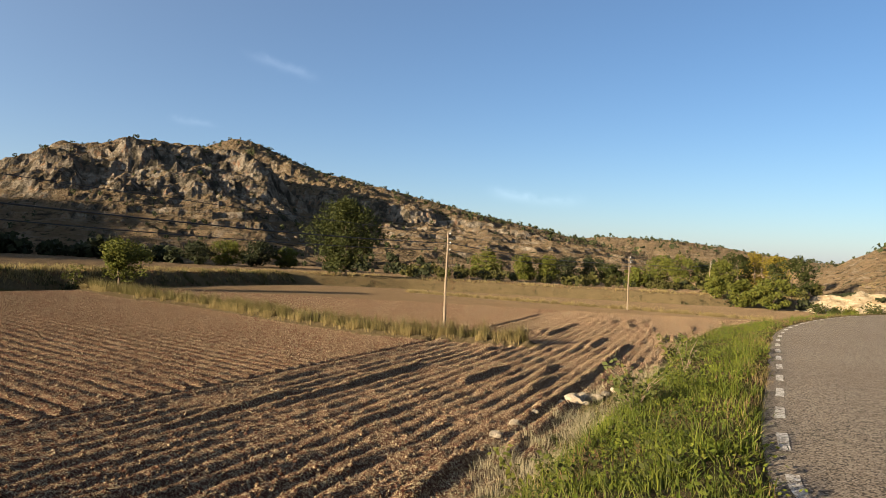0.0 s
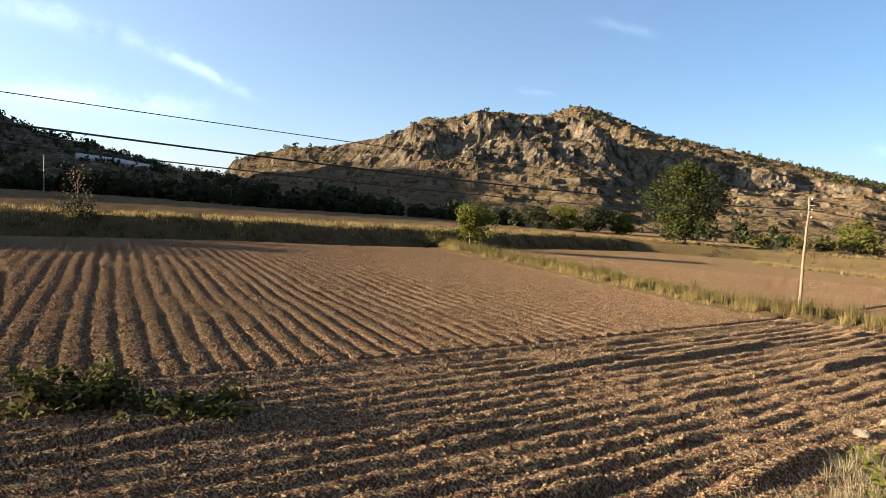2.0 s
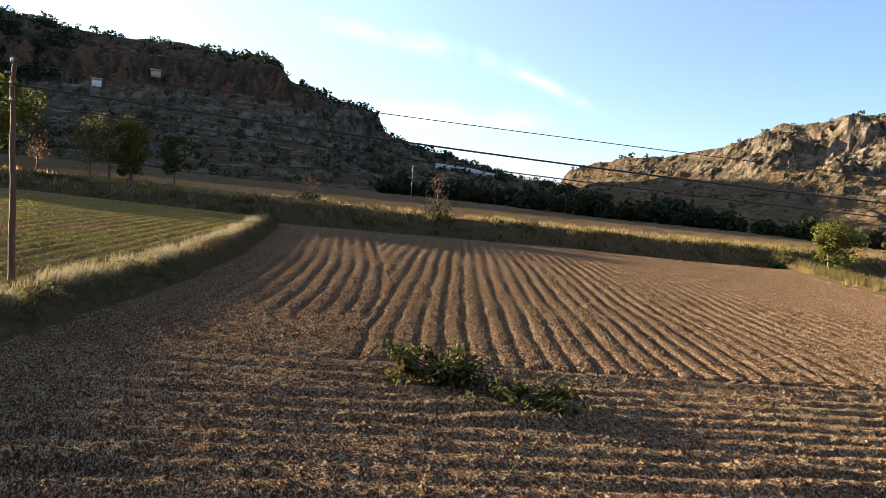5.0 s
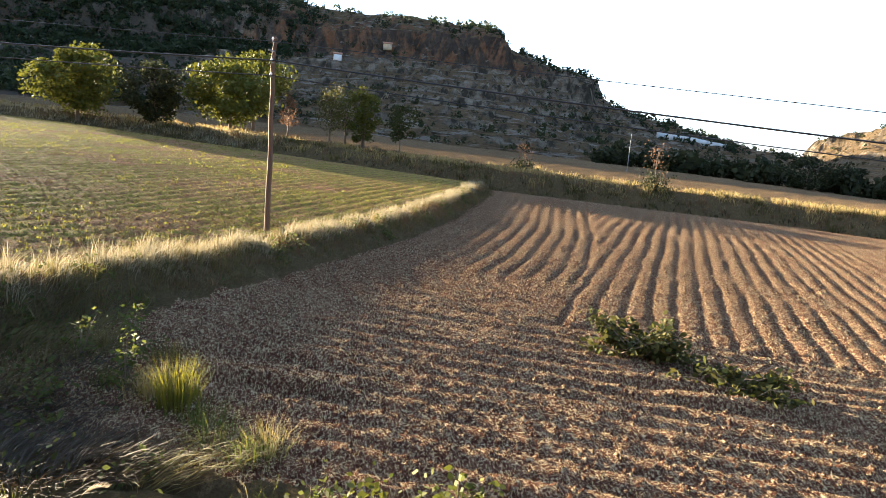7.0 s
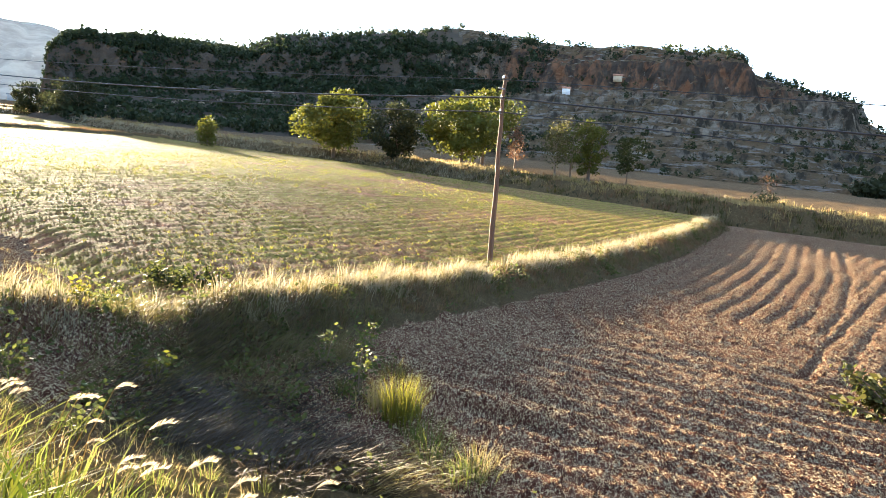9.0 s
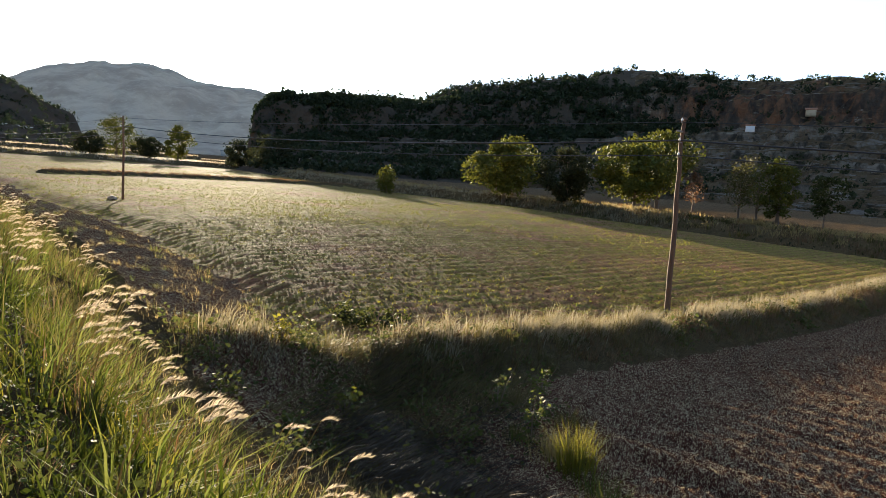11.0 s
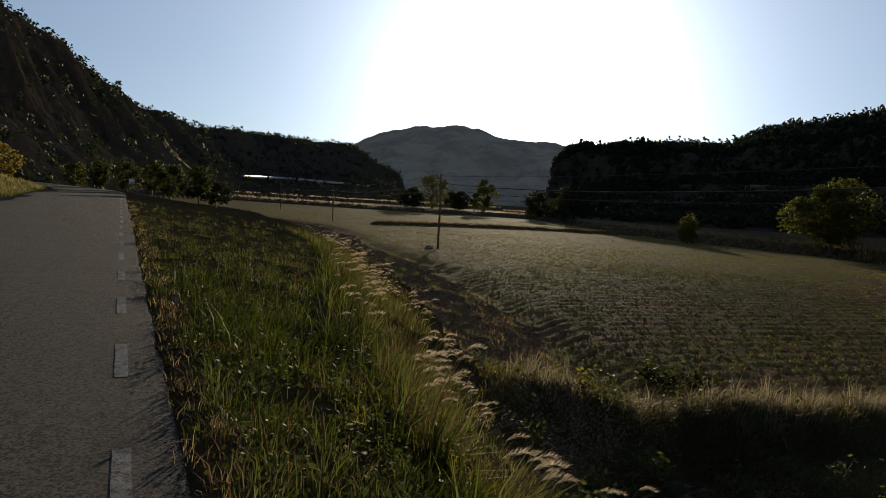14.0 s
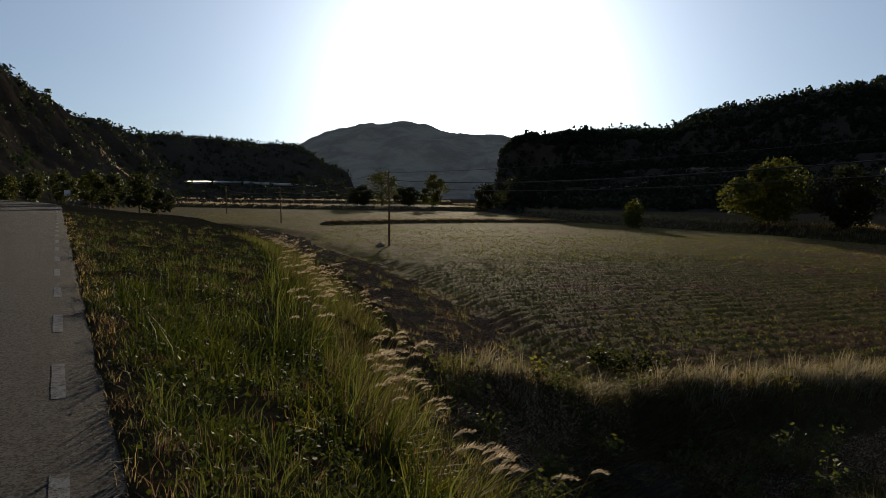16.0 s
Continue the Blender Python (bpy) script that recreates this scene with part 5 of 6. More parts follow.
grass("low_ridge_grass", "dull brown grass on the low ridge across the field", along_line(TERRACE_1, 500, -0.7, 0.7, g2), 9, 0.3, 0.32, 0.05, 0.7, DEAD_GRASS, 0.2)
# brighter plume colour stands in for sun shining through this grass
grass("terrace_grass", "grass along the edges of the upper terraces, backlight in its pale colour", np.concatenate((along_line(TERRACE_2, 800, -1.2, 0.8, g2), along_line(TERRACE_3, 900, -1.6, 1.0, g2))), 9, 0.35, 0.6, 0.08, 0.5, PLUME, 0.2)
grass("upper_river_grass", "backlit silvery grass along the upper river bank", along_line([(-140, -95), (-99, -46), (-88, -20), (-71, 0)], 1500, 0.5, 5.0, g2), 9, 0.3, 0.45, 0.045, 0.6, PALE_STRAW, 0.25, 0.6)


def herb_cover(name, label, xy, per, spread, tall, leaf, mat, g):
    """Low leafy plants: small leaves heaped over each spot."""
    c = np.repeat(xy, per, 0) + g.normal(0, spread, (len(xy) * per, 2))
    z = heights(c) + tall * g.uniform(0.05, 1.0, len(c)) ** 1.4
    return stuff(name, leaf_mesh(name, np.column_stack((c, z)), leaf * g.uniform(0.6, 1.3, len(c)), mat, 0.5), label, "herbs")


herb_cover("bank_herbs", "broad-leaved green weeds on the face of the field bank", patchy(along_line(BANK, 190, -1.1, 0.1, g2, 1.0), g2, 1.5, 0.3, 12), 24, 0.16, 0.28, 0.075, WEED, g2)
herb_cover("hollow_herbs", "broad-leaved weeds and nettles in the shaded hollow", np.column_stack((g2.uniform(-13, -7.5, 110), g2.uniform(-9.5, -1.5, 110))), 24, 0.2, 0.3, 0.07, WEED, g2)
herb_cover("verge_clover", "low green clover among the verge grass", thin_out(along_road(900, -30, 26, lawn_lo, lawn_hi, g2), g2, 6, 0.8), 30, 0.12, 0.16, 0.03, GRASS, g2)
herb_cover("verge_dark_herbs", "dark leafy herbs among the verge grass", thin_out(along_road(600, -30, 26, lambda s: 0.9 + 0 * s, lambda s: crest_offset(s) + 1.2, g2), g2, 6, 0.8), 26, 0.13, 0.24, 0.035, LEAF, g2)
left_bank = along_road(1400, -85, -22, lambda s: -5.6 + 0 * s, lambda s: -10.0 + 0 * s, g2)
grass("left_bank_grass", "yellow-green grass on the bank across the road", left_bank, 10, 0.2, 0.28, 0.03, 0.7, OLIVE_GRASS, 0.1)
grass("left_bank_straw", "dry grass on the bank across the road", left_bank[::2] + 0.4, 10, 0.2, 0.3, 0.03, 0.6, STRAW, 0.1)


# sprouting crop in rows
def crop():
    u = np.array((-0.873, 0.488))
    nrm = np.array((u[1], -u[0]))
    o = np.array((-19.4, -0.2))
    rows = []
    for k in range(2, 120):
        d = 0.62 * k * 0.7 + 0.6
        t = g2.uniform(-40, 40, 420)
        rows.append(o + u * t[:, None] - nrm * (d + g2.normal(0, 0.06, 420))[:, None])
    xy = np.concatenate(rows)
    bank, _ = polyline(xy[:, 0], xy[:, 1], BANK)
    z, kind = ground_parts(xy[:, 0], xy[:, 1])
    patch = fbm(xy[:, 0] / 7, xy[:, 1] / 7, 3, 91)
    ok = (kind == 1) & (g2.uniform(0, 1, len(xy)) < np.clip(0.5 + 1.8 * patch, 0.06, 1)) & (bank > 0.7)
    xy = thin_out(xy[ok], g2, 34, 1.3)
    grass("crop_sprouts", "young green crop sprouting in rows", xy, 4, 0.07, 0.11, 0.026, 0.9, SPROUT, 0.1)


crop()


def far_crop():
    """The same sprouts seen far off, as broader tufts."""
    r, az = np.sqrt(g2.uniform(44 ** 2, 150 ** 2, 90000)), np.radians(g2.uniform(88, 150, 90000))
    xy = np.column_stack((-r * np.sin(az), r * np.cos(az)))
    patch = fbm(xy[:, 0] / 9, xy[:, 1] / 9, 3, 91)
    row = np.sin((xy[:, 0] * 0.488 + xy[:, 1] * 0.873) * 2 * math.pi / 1.7)
    xy = xy[(ground_parts(xy[:, 0], xy[:, 1])[1] == 1) & (g2.uniform(0, 1, len(xy)) < np.clip(0.5 + 1.0 * patch + 0.4 * row, 0.05, 1))]
    xy = thin_out(xy, g2, 60, 1.2)[:15000]
    grass("far_crop_sprouts", "young green crop further up the valley field", xy, 3, 0.14, 0.12, 0.055, 0.9, SPROUT, 0.1)


far_crop()


# straw and clods on the ploughland
def ploughland(n, near, g, reach):
    r, az = reach * np.sqrt(g.uniform(0.02, 1, n)), np.radians(g.uniform(-22, 100, n))
    xy = np.column_stack((-r * np.sin(az), r * np.cos(az)))
    kind = ground_parts(xy[:, 0], xy[:, 1])[1]
    return thin_out(xy[(kind == 0) | (kind == 7)], g, near, 1.3)


g3 = np.random.default_rng(23)
xy = ploughland(270000, 16.0, g3, 50)
proud = heights(xy) - field_z(xy[:, 0], xy[:, 1]) + 0.48
xy = xy[(proud + g3.normal(0, 0.07, len(xy)) > 0.05) & (fbm(xy[:, 0] / 1.1, xy[:, 1] / 1.1, 3, 27) > -0.02)]
n = len(xy)
a = g3.uniform(0, 2 * math.pi, n)
ln = g3.uniform(0.06, 0.20, n)
lean = np.stack((np.cos(a), np.sin(a)), 1) * (ln * g3.uniform(0.9, 0.995, n))[:, None]
stuff("straw_litter", blade_mesh("straw_litter", np.column_stack((xy, heights(xy) + 0.005)), ln, g3.uniform(0.007, 0.014, n), lean, STUBBLE, 0.2, 0.08), "pale straw stubble littering the ploughed soil", "straw")


def clods(name, label, xy, mat):
    n = len(xy)
    p = np.array([(1, 0, 0), (-1, 0, 0), (0, 1, 0), (0, -1, 0), (0, 0, 1), (0, 0, -1)], float)
    f = np.array([(0, 2, 4), (2, 1, 4), (1, 3, 4), (3, 0, 4)])
    size = 0.018 + 0.06 * g3.uniform(0, 1, n) ** 3
    a = g3.uniform(0, 6.28, n)
    v = p[None] * (size[:, None, None] * g3.uniform(0.6, 1.4, (n, 6, 3)))
    c, s = np.cos(a)[:, None], np.sin(a)[:, None]
    v = np.stack((v[..., 0] * c - v[..., 1] * s, v[..., 0] * s + v[..., 1] * c, v[..., 2]), 2)
    v += np.column_stack((xy, heights(xy)))[:, None, :]
    faces = (f[None] + (np.arange(n) * 6)[:, None, None]).reshape(-1, 3)
    stuff(name, mesh_of(name, v.reshape(-1, 3), faces, (mat,)), label, "soil")


clods("soil_clods", "reddish-brown earth clods lying on the ploughland", ploughland(110000, 12.0, g3, 40), SOIL)
ox = np.column_stack((g3.uniform(-48, -12, 60000), g3.uniform(-26, 10, 60000)))
ox = thin_out(ox[ground_parts(ox[:, 0], ox[:, 1])[1] == 1], g3, 21, 1.5)
clods("field_crumbs", "dry earth crumbs between the sprouting rows", ox, GREEN)


# ---- reeds with plumes along the crest ----
def plume_mesh(g, ln):
    """A drooping feathery seed head that starts at the origin."""
    n = 80
    t = g.uniform(0, 1, n)
    spine = np.column_stack((WIND[0] * t * ln * 0.92, WIND[1] * t * ln * 0.92, ln * (0.62 * t - 0.52 * t ** 2)))
    a = g.uniform(0, 6.28, n)
    fan = 0.15 * ln * np.sin(np.pi * np.clip(0.12 + 0.86 * t, 0, 1))
    lean = np.stack((np.cos(a), np.sin(a)), 1) * (fan * 0.6)[:, None] + WIND * (0.22 * ln)
    return blade_mesh("plume", spine, np.full(n, 0.25 * ln), np.full(n, 0.006), lean, PLUME, 0.3, 0.12)


def reed_clump(seed, stems):
    g = np.random.default_rng(seed)
    ob = thing("reed_clump", "clump of tall reeds with silvery drooping seed plumes", "reed", "reeds along the verge crest")
    base = np.column_stack((g.normal(0, 0.13, (stems * 5, 2)), np.zeros(stems * 5) - 0.05))
    hh = g.uniform(0.4, 0.8, stems * 5)
    lean = base[:, :2] * 1.4 + WIND * (hh * g.uniform(0.15, 0.5, stems * 5))[:, None]
    part("leaves", blade_mesh("leaves", base, hh, np.full(stems * 5, 0.016), lean, OLIVE_GRASS), ob)
    for i in range(stems):
        b = Vector((g.normal(0, 0.10), g.normal(0, 0.10), -0.05))
        h = g.uniform(0.38, 0.78)
        top = b + Vector((WIND[0] * 0.28 * h + g.normal(0, 0.05), WIND[1] * 0.28 * h + g.normal(0, 0.05), h))
        mid = b.lerp(top, 0.55) - Vector((WIND[0], WIND[1], 0)) * 0.05
        part("stem", joined("stem", [tube([b, mid, top], [0.006, 0.005, 0.003], 4)], STRAW), ob)
        p = part("plume", plume_mesh(g, g.uniform(0.11, 0.22)), ob, "silvery feathered seed plume")
        p.location = top
    return ob


g4 = np.random.default_rng(24)
kinds = [reed_clump(200 + k, 4 + k % 3) for k in range(5)]
spots = list(along_road(24, -14, -2.4, lambda s: crest_offset(s) - 0.5, lambda s: crest_offset(s) + 1.6, g4)) + list(along_road(52, -36, -9, lambda s: crest_offset(s) - 0.4, lambda s: crest_offset(s) + 2.0, g4))
spots += [np.array(q) for q in ((-2.9, -1.4), (-3.3, -1.0), (-2.5, -1.9), (-3.5, -1.8), (-3.0, -2.4), (-4.2, -1.4))]
for k, q in enumerate(spots):
    m = pose(q[0], q[1], ground_z(q[0], q[1]) - 0.03, 0, 0, g4.uniform(-35, 35))
    if k < 5:
        kinds[k].matrix_basis = m
    else:
        copy_thing(kinds[k % 5], m)


# ---- weeds, brambles, tussocks, hay and the branch pile ----
def leafy_weed(x, y, tall, wide, mat, seed, name="weed", label="leafy green weed growing in the shaded hollow", leaves=90, leaf=0.07):
    r, g = random.Random(seed), np.random.default_rng(seed)
    ob = thing(name, label, "plant", "weeds on the embankment", (x, y, ground_z(x, y)))
    tubes, pts = [], []
    for i in range(7):
        a = r.uniform(0, 6.28)
        e = Vector((math.cos(a) * wide * r.uniform(0.2, 0.55), math.sin(a) * wide * r.uniform(0.2, 0.55), tall * r.uniform(0.6, 1.0)))
        m = e * 0.5 + Vector((0, 0, 0.12 * tall))
        tubes.append(tube([(0, 0, -0.05), m, e], [0.008, 0.006, 0.003], 4))
        k = max(leaves // 7, 2)
        t = g.uniform(0.3, 1.05, k)
        pts.append(np.outer(t, np.array(e)) + g.normal(0, leaf * 1.1, (k, 3)))
    for piece in tubes:
        part("stem", joined("stem", [piece], BARK), ob)
    pts = np.concatenate(pts)
    part("leaves", leaf_mesh("leaves", pts, leaf * g.uniform(0.6, 1.3, len(pts)), mat, 0.5), ob)
    return ob


weed_spots = ((-10.3, -7.3, 0.45, 0.4, YELLOW_GRASS), (-9.5, -5.5, 0.55, 0.6, LEAF_YELLOW), (-8.2, -5.7, 0.45, 0.6, WEED), (-11.4, -3.2, 0.8, 0.6, WEED), (-9.9, -3.5, 0.5, 0.8, WEED), (-10.8, -4.5, 0.5, 0.8, WEED), (-12.0, -6.0, 0.5, 0.8, WEED),
              (-7.6, -6.6, 0.4, 0.6, WEED), (-13.4, -8.6, 0.6, 0.8, WEED), (-10.7, -2.4, 0.9, 0.5, OLIVE_GRASS), (-8.6, -7.6, 0.5, 0.6, WEED), (-6.6, -5.0, 0.4, 0.5, WEED), (-12.5, -2.6, 0.7, 0.6, OLIVE_GRASS))
for k, (x, y, h, w, m) in enumerate(weed_spots):
    leafy_weed(x, y, h, w, m, 300 + k)
for k, (x, y) in enumerate(((-14.1, -7.2), (-14.4, -7.8), (-14.2, -6.6))):
    leafy_weed(x, y, 0.42, 1.0, LEAF, 330 + k, "bank_shrub", "low dark green shrub on the bank crest", 260, 0.08)
for k, (x, y) in enumerate(((-6.0, 0.2), (-6.1, 0.9), (-5.9, 1.5), (-6.2, 1.9))):
    leafy_weed(x, y, 0.62, 0.9, LEAF_YELLOW if k % 2 else WEED, 340 + k, "bramble", "yellow-green bramble with pale dry twigs on the slope", 150, 0.075)
for k, (s, d) in enumerate(((8.5, 1.6), (10.5, 2.0), (12.5, 1.5), (15.0, 2.0), (18.0, 2.2), (7.0, 2.4), (9.8, 2.9), (21, 2.4))):
    q = road_point(s, d)
    leafy_weed(q[0], q[1], 0.62, 0.8, LEAF_YELLOW if k % 2 else WEED, 350 + k, "verge_shrub", "low sunlit green shrub on the road verge", 240, 0.05)


def tussock(x, y, tall, mat, seed, label, count=260, spread=0.17, fan=0.45):
    g = np.random.default_rng(seed)
    ob = thing("tussock", label, "grass tussock", "tussocks", (x, y, ground_z(x, y)))
    b = np.column_stack((g.normal(0, spread, (count, 2)), np.zeros(count) - 0.03))
    h = tall * g.uniform(0.5, 1.05, count)
    part("foliage", blade_mesh("foliage", b, h, np.full(count, 0.011), b[:, :2] / spread * (fan * 0.4 * h)[:, None] + g.normal(0, 0.06, (count, 2)), mat), ob)
    return ob


tussock(-9.75, -1.5, 0.8, YELLOW_GRASS, 401, "bright yellow upright grass tussock at the field corner", 300, 0.15, 0.4)
tussock(-10.2, -1.9, 0.6, STRAW, 402, "dry straw tussock beside the yellow one", 220)
for k, (x, y, m) in enumerate(((-9.2, -1.1, OLIVE_GRASS), (-8.6, -0.9, OLIVE_GRASS), (-10.6, -2.6, OLIVE_GRASS), (-11.4, -1.9, REED), (-7.9, -0.3, OLIVE_GRASS), (-11.9, -3.0, REED), (-8.2, -0.2, STRAW))):
    tussock(x, y, 0.5, m, 410 + k, "wiry drying grass tussock at the foot of the slope", 130, 0.17, 0.8)


def flattened(name, label, patches, mat, seed, least=0.12, thick=0.10):
    """Long grass pressed down by wind and rain: strands that follow a slow swirl over the ground."""
    g = np.random.default_rng(seed)
    xy, lift = [], []
    for cx, cy, rx, ry, n in patches:
        a, q = g.uniform(0, 6.28, n), np.sqrt(g.uniform(0, 1, n))
        xy.append(np.column_stack((cx + np.cos(a) * q * rx, cy + np.sin(a) * q * ry)))
        lift.append(thick * (1 - q ** 2) * g.uniform(0.2, 1.0, n))
    xy, lift = np.concatenate(xy), np.concatenate(lift)
    lift = lift * np.clip(1 + 3 * fbm(xy[:, 0] / 0.7, xy[:, 1] / 0.7, 2, seed), 0.1, 2.5)
    n = len(xy)
    ln = g.uniform(0.2, 0.62, n)
    way = 1.5 + 3.4 * fbm(xy[:, 0] / 1.5, xy[:, 1] / 1.5, 2, seed + 1) + g.normal(0, 0.42, n)
    lean = np.stack((np.cos(way), np.sin(way)), 1) * (ln * g.uniform(0.8, 0.985, n))[:, None]
    base = np.column_stack((xy, heights(xy) + lift))
    end = heights(xy + lean)
    base[:, 2] = np.maximum(base[:, 2], end + 0.01)
    return stuff(name, blade_mesh(name, base, ln, g.uniform(0.010, 0.020, n), lean, mat, 0.2, least), label, "hay")


flattened("grey_hay", "flattened hay covering the hollow, shade in its grey", ((-9.2, -4.1, 1.5, 1.3, 1500), (-8.7, -4.8, 1.0, 0.9, 700), (-9.6, -5.4, 1.1, 1.0, 800), (-10.3, -3.2, 1.1, 1.0, 700), (-8.5, -3.0, 0.9, 0.9, 600)), GREY_HAY, 430)
flattened("brown_hay", "tangled brown dead grass mounded beside the hollow, darkened as shade", ((-8.5, -2.3, 0.5, 0.5, 420), (-8.0, -2.0, 0.6, 0.5, 260), (-7.7, -2.8, 0.7, 0.7, 320), (-12.0, -4.6, 1.5, 1.5, 700), (-11.6, -5.8, 1.3, 1.2, 500)), DARK_HAY, 440, 0.2, 0.20)
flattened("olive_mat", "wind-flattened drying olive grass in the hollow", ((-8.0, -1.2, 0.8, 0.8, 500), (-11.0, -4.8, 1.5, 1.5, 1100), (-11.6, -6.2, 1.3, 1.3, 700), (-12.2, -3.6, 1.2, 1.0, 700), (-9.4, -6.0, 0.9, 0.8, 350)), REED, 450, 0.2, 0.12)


def branch_pile(x, y, ln, turn, seed, tall, count):
    r, g = random.Random(seed), np.random.default_rng(seed)
    ob = thing("branch_pile", "heap of cut leafy green branches lying on the ploughland", "branches", "", (x, y, ground_z(x, y)), turn)
    pts = []
    for i in range(count):
        b = Vector((r.uniform(-ln / 2, ln / 2), r.uniform(-0.4, 0.4), r.uniform(0.02, 0.25)))
        a = r.uniform(-0.7, 0.7) + (math.pi if r.random() < 0.3 else 0)
        l2 = r.uniform(0.4, 0.95)
        e = b + Vector((math.cos(a) * l2, math.sin(a) * l2 * 0.7, r.uniform(0.0, 0.6) * tall))
        m = b.lerp(e, 0.5) + Vector((0, 0, r.uniform(0, 0.15)))
        part("branch", joined("branch", [tube([b, m, e], [0.02, 0.014, 0.005], 5)], BARK), ob)
        k = int(18 + 22 * tall)
        t = g.uniform(0.2, 1.05, k)
        pts.append(np.array(b) + np.outer(t, np.array(e - b)) + g.normal(0, 0.10, (k, 3)) * (1, 1, 0.7))
    pts = np.concatenate(pts)
    pts[:, 2] = np.maximum(pts[:, 2], 0.03)
    part("leaves", leaf_mesh("leaves", pts[::2], 0.10 * g.uniform(0.6, 1.3, len(pts[::2])), LEAF, 0.3, 1.8), ob)
    part("dry_leaves", leaf_mesh("dry_leaves", pts[1::2], 0.10 * g.uniform(0.6, 1.3, len(pts[1::2])), OLIVE_LEAF, 0.3, 1.8), ob, "olive-brown wilted leaves")
    return ob


branch_pile(-12.0, 7.8, 0.7, 60, 501, 1.2, 34)
branch_pile(-10.0, 8.8, 1.1, 35, 502, 0.6, 22)


# ---- stones ----
def stone(x, y, size, seed, label="pale limestone boulder at the field edge"):
    me = bpy.data.meshes.new("stone")
    bm = bmesh.new()
    bmesh.ops.create_icosphere(bm, subdivisions=2, radius=1)
    r = random.Random(seed)
    o = Vector((r.uniform(0, 90), r.uniform(0, 90), 0))
    for v in bm.verts:
        v.co *= 1 + 0.45 * noise.noise(v.co * 1.1 + o) + 0.15 * noise.noise(v.co * 3 + o)
        v.co = Vector((v.co.x * size * 1.2, v.co.y * size * 0.9, max(v.co.z * size * 0.7, -0.35 * size)))
    bm.to_mesh(me)
    bm.free()
    me.materials.append(ROCK)
    ob = new("stone", me)
    ob.matrix_basis = pose(x, y, ground_z(x, y) + 0.15 * size, 0, 0, r.uniform(0, 360))
    return tagged(ob, label, "stone", "stones at the field edge")


for k, (x, y, q) in enumerate(((4.7, 22.6, 0.32), (5.2, 23.4, 0.26), (5.6, 23.2, 0.20), (6.7, 24.8, 0.24), (4.2, 22.4, 0.14), (1.6, 17.4, 0.16), (2.2, 18.6, 0.12), (3.0, 20.0, 0.13), (6.1, 24.0, 0.15), (5.0, 22.2, 0.12))):
    stone(x, y, q, 520 + k)

stone(-37.5, -38.3, 0.34, 560, "flat pale stone beside the foot of a pole")

# ---- rock bank beside the road bend ----
def rock_bank():
    """A low broken cutting of pale layered earth and limestone."""
    g = np.random.default_rng(57)
    cols, rows = 90, 15
    verts, faces = [], []
    for i in range(cols):
        az = -28.0 - 11.0 * i / (cols - 1)
        top = np.interp(az, (-39, -34, -31, -29.3, -28.0), (4.6, 4.2, 3.4, 2.9, 0.3))
        x0, y0 = at(az, 121)
        base = ground_z(x0, y0) - 0.4
        for j in range(rows):
            h = j / (rows - 1)
            ledge = math.floor(h * 4.6 + 0.5 * math.sin(az * 2.1)) * 1.1
            push = 2.2 * h + ledge * 0.8 + 1.8 * float(fbm(np.array(az * 1.1), np.array(h * 4), 3, 61)) + g.uniform(-0.25, 0.25)
            x, y = at(az, 120 + push)
            verts.append((x, y, base + top * (h ** 0.8) * (1 + 0.25 * float(fbm(np.array(az * 0.9), np.array(2.0), 3, 63)))))
        x, y = at(az, 140)
        verts.append((x, y, base - 1.0))
    k = rows + 1
    for i in range(cols - 1):
        for j in range(rows):
            faces.append((i * k + j, i * k + j + 1, (i + 1) * k + j + 1, (i + 1) * k + j))
    me = mesh_of("rock_bank", verts, faces, (PALE_ROCK,))
    return tagged(new("rock_bank", me), "pale layered limestone bank cut above the road bend", "rock bank")


rock_bank()
for k, (az, r, h, w) in enumerate(((-29.6, 117, 1.3, 2.0), (-31.6, 118, 1.0, 2.4), (-33.2, 116, 2.0, 4.2), (-34.4, 117, 2.2, 4.6), (-30.6, 117, 0.8, 1.6))):
    x, y = at(az, r)
    leafy_weed(x, y, h, w, LEAF_YELLOW if k % 2 else LEAF, 590 + k, "bank_bush", "low green bush at the foot of the pale bank", 320, 0.26)


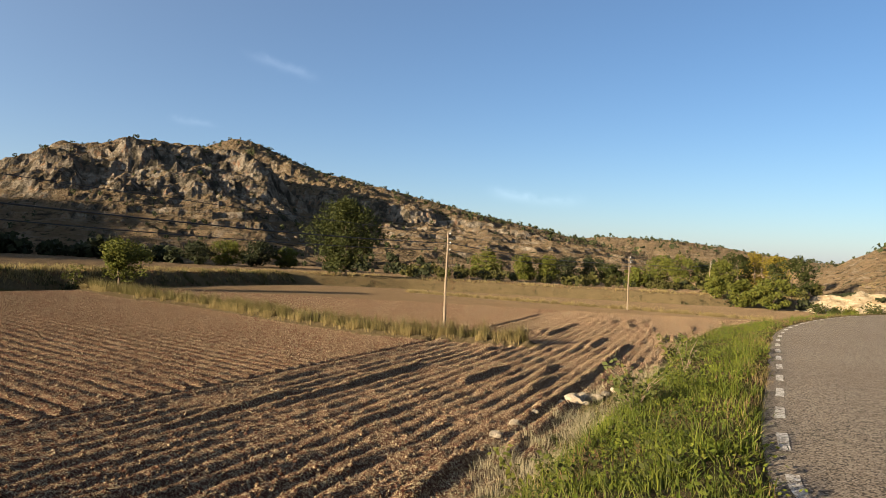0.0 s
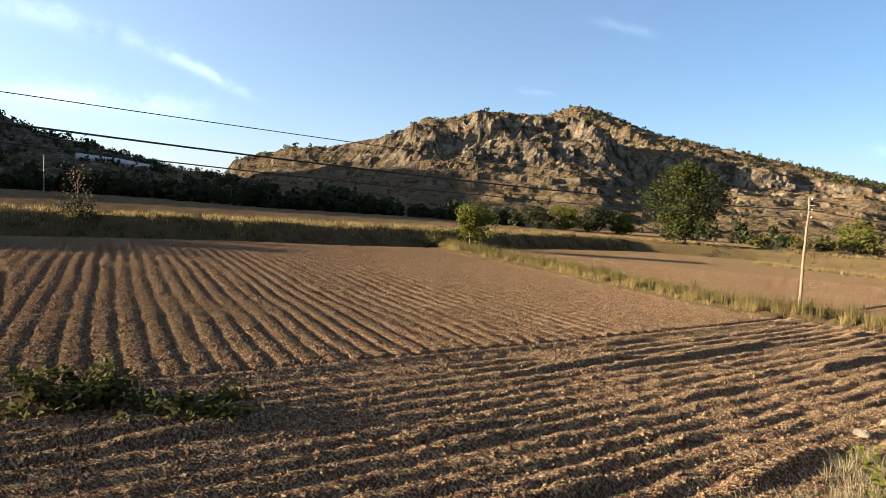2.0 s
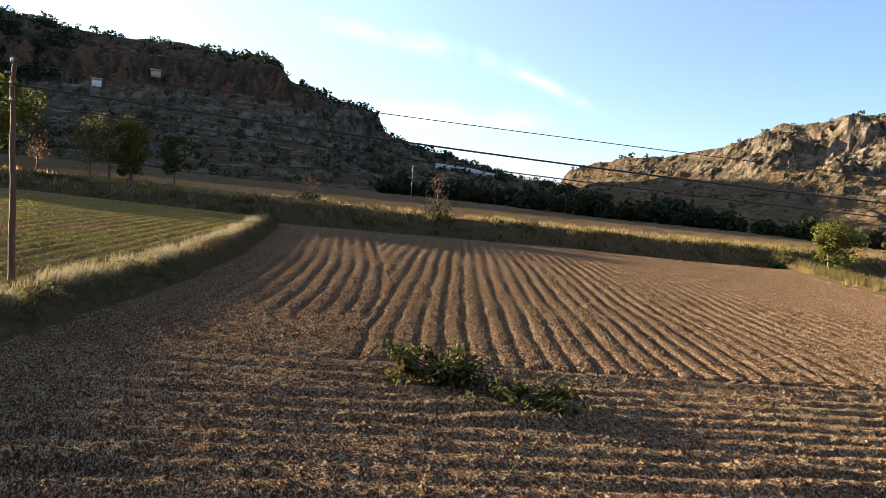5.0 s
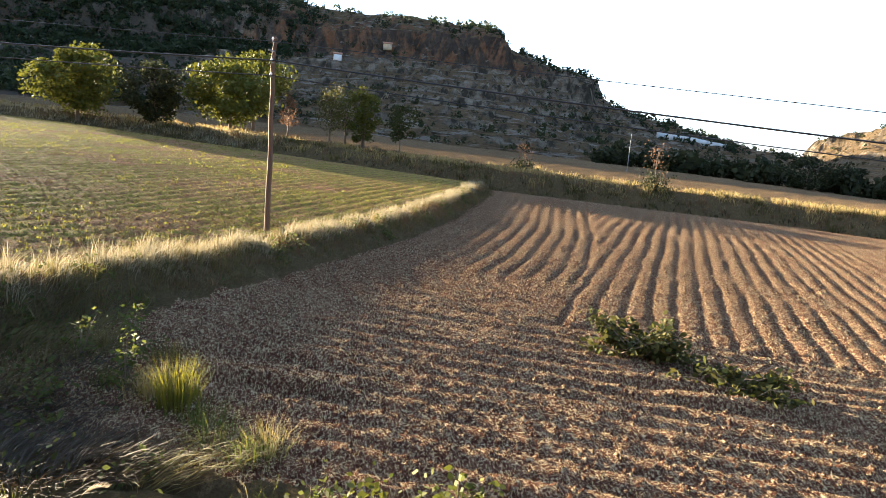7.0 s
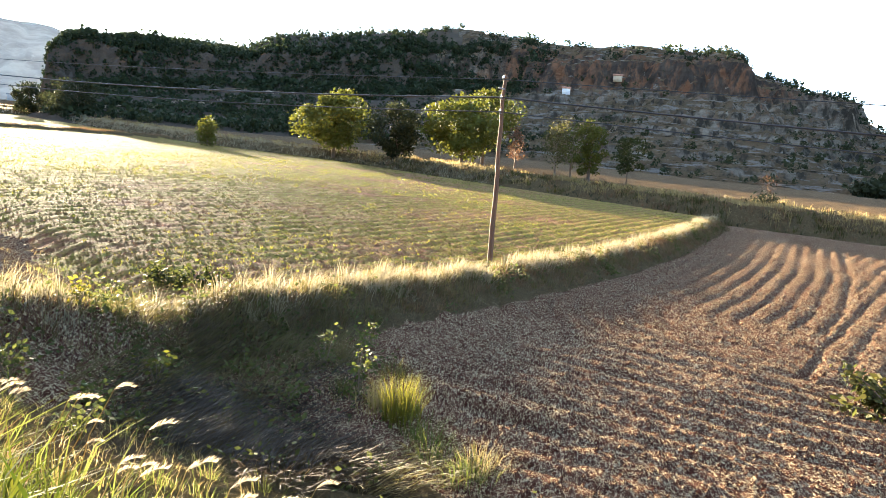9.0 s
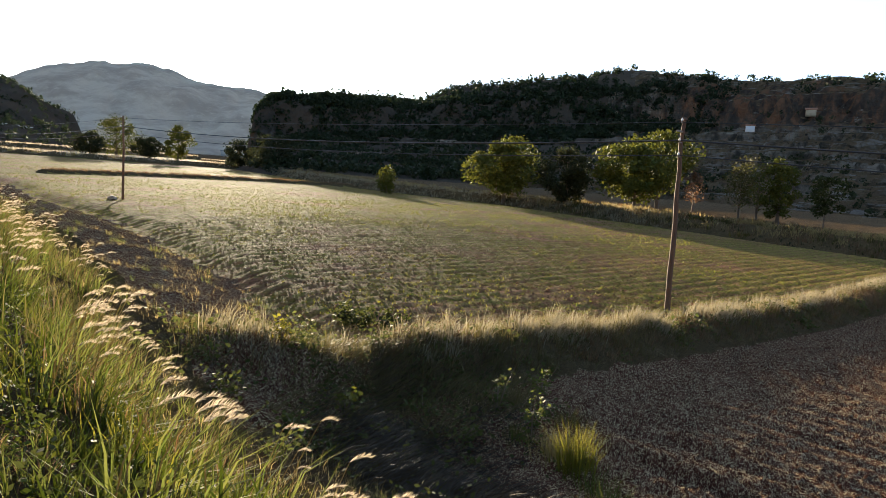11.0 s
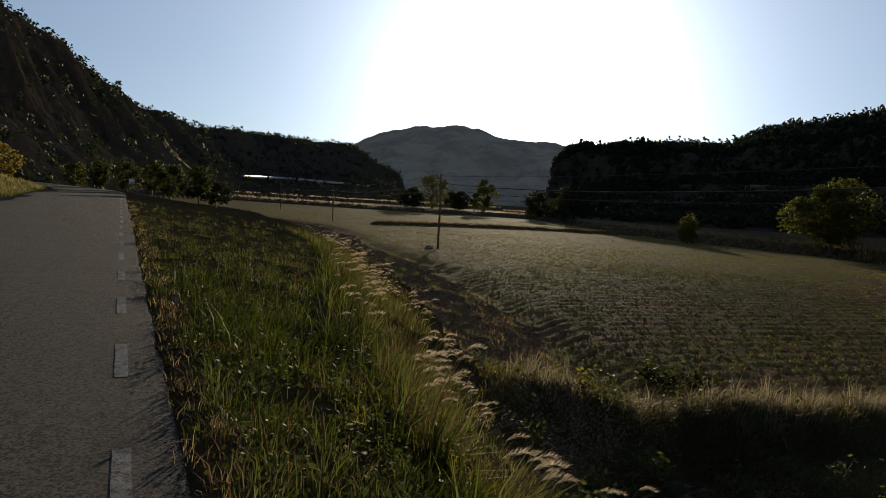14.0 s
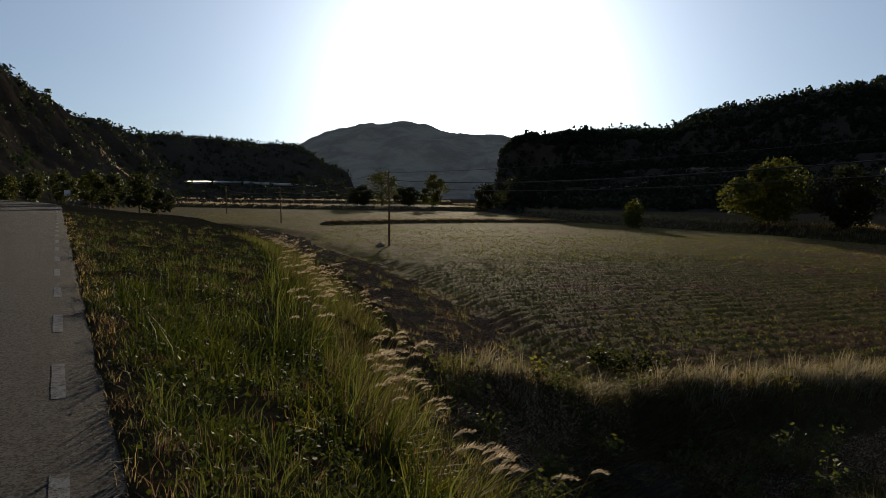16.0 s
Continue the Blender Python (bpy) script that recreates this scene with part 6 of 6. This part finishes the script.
# ---- buildings and works far off ----
def hut(az, el, lx, ly, h, wall, label, turn):
    x, y, z = find_spot(az, el)
    ob = thing("hut", label, "building", "", (x, y, z - 0.4), turn)
    v, f = box(0, 0, 0, lx, ly, h + 0.4)
    part("wall", joined("wall", [(v, f)], wall, False), ob)
    e = 0.25
    a, b, t = lx / 2 + e, ly / 2 + e, h + 0.4
    rv = [(-a, -b, t), (a, -b, t), (a, b, t), (-a, b, t), (-a, 0, t + ly * 0.28), (a, 0, t + ly * 0.28), (-a, -b, t + 0.12), (a, -b, t + 0.12), (a, b, t + 0.12), (-a, b, t + 0.12), (-a, 0, t + ly * 0.28 + 0.12), (a, 0, t + ly * 0.28 + 0.12)]
    rf = [(6, 7, 11, 10), (10, 11, 8, 9), (0, 4, 5, 1), (4, 3, 2, 5), (0, 1, 7, 6), (2, 3, 9, 8), (0, 6, 10, 4), (4, 10, 9, 3), (1, 5, 11, 7), (5, 2, 8, 11)]
    part("roof", mesh_of("roof", rv, rf, (TILE,)), ob, "low clay tile roof")
    v, f = box(lx * 0.1, -ly / 2 - 0.01, 0.4, 0.9, 0.08, 1.9)
    part("door", joined("door", [(v, f)], WOOD, False), ob, "dark wooden door")
    v, f = box(-lx * 0.28, -ly / 2 - 0.01, 1.4, 0.6, 0.08, 0.7)
    part("window", joined("window", [(v, f)], CABLE, False), ob, "small dark window")
    return ob


hut(84.15, 5.45, 2.6, 2.2, 1.7, WHITE, "small whitewashed hut below the cliffs", -96)
hut(80.1, 6.45, 3.0, 2.4, 1.6, OCHRE, "small ochre stone hut at the foot of the cliffs", -100)


def long_wall(name, label, spots, h, thick, mat, category, lift=0.0):
    pts = [find_spot(a, e) for a, e in spots]
    verts, faces = [], []
    for i, p in enumerate(pts):
        a, b = pts[max(i - 1, 0)], pts[min(i + 1, len(pts) - 1)]
        n = Vector((b[1] - a[1], a[0] - b[0], 0)).normalized() * thick / 2
        for s, z in ((-1, -0.5), (1, -0.5), (1, h), (-1, h)):
            verts.append((p[0] + n.x * s, p[1] + n.y * s, p[2] + z + lift))
    for i in range(len(pts) - 1):
        for k in range(4):
            faces.append((4 * i + k, 4 * i + (k + 1) % 4, 4 * i + 4 + (k + 1) % 4, 4 * i + 4 + k))
    faces += [(0, 1, 2, 3), (4 * len(pts) - 1, 4 * len(pts) - 2, 4 * len(pts) - 3, 4 * len(pts) - 4)]
    return tagged(new(name, mesh_of(name, verts, faces, (mat,))), label, category)


long_wall("retaining_wall", "long pale concrete retaining wall on the dark slope", ((57.3, 1.45), (56, 1.4), (54.6, 1.3), (53.2, 1.15), (52.0, 1.0)), 1.6, 0.6, CONCRETE, "wall")
long_wall("irrigation_channel", "raised pale concrete irrigation channel across the upper valley", ((150.4, 2.5), (147.5, 2.5), (146, 2.5), (144.4, 2.49), (142, 2.4), (140.5, 2.32), (137.5, 2.21)), 0.55, 1.2, CONCRETE, "channel")


def shed(az, r, lx, ly, h):
    x, y = at(az, r)
    ob = thing("shed", "long low farm shed with bright metal roof", "building", "", (x, y, ground_z(x, y) - 0.3), az)
    part("wall", joined("wall", [box(0, 0, 0, lx, ly, h)], CONCRETE, False), ob)
    part("roof", joined("roof", [box(0, 0, h, lx + 0.8, ly + 0.8, 0.25)], STEEL, False), ob, "shiny sheet metal roof")
    return ob


shed(125.3, 480, 26, 12, 4.0)


# ---- roadside marker ----
q = road_point(-70, 1.6)
marker = thing("marker_post", "small white roadside marker on a thin post", "sign", "", (q[0], q[1], ground_z(q[0], q[1])), 160)
part("post", joined("post", [tube([(0, 0, -0.2), (0, 0, 1.0)], [0.04, 0.04], 8)], STEEL), marker)
part("plate", joined("plate", [box(0, 0.05, 0.85, 0.5, 0.03, 0.5)], WHITE, False), marker, "white marker plate")
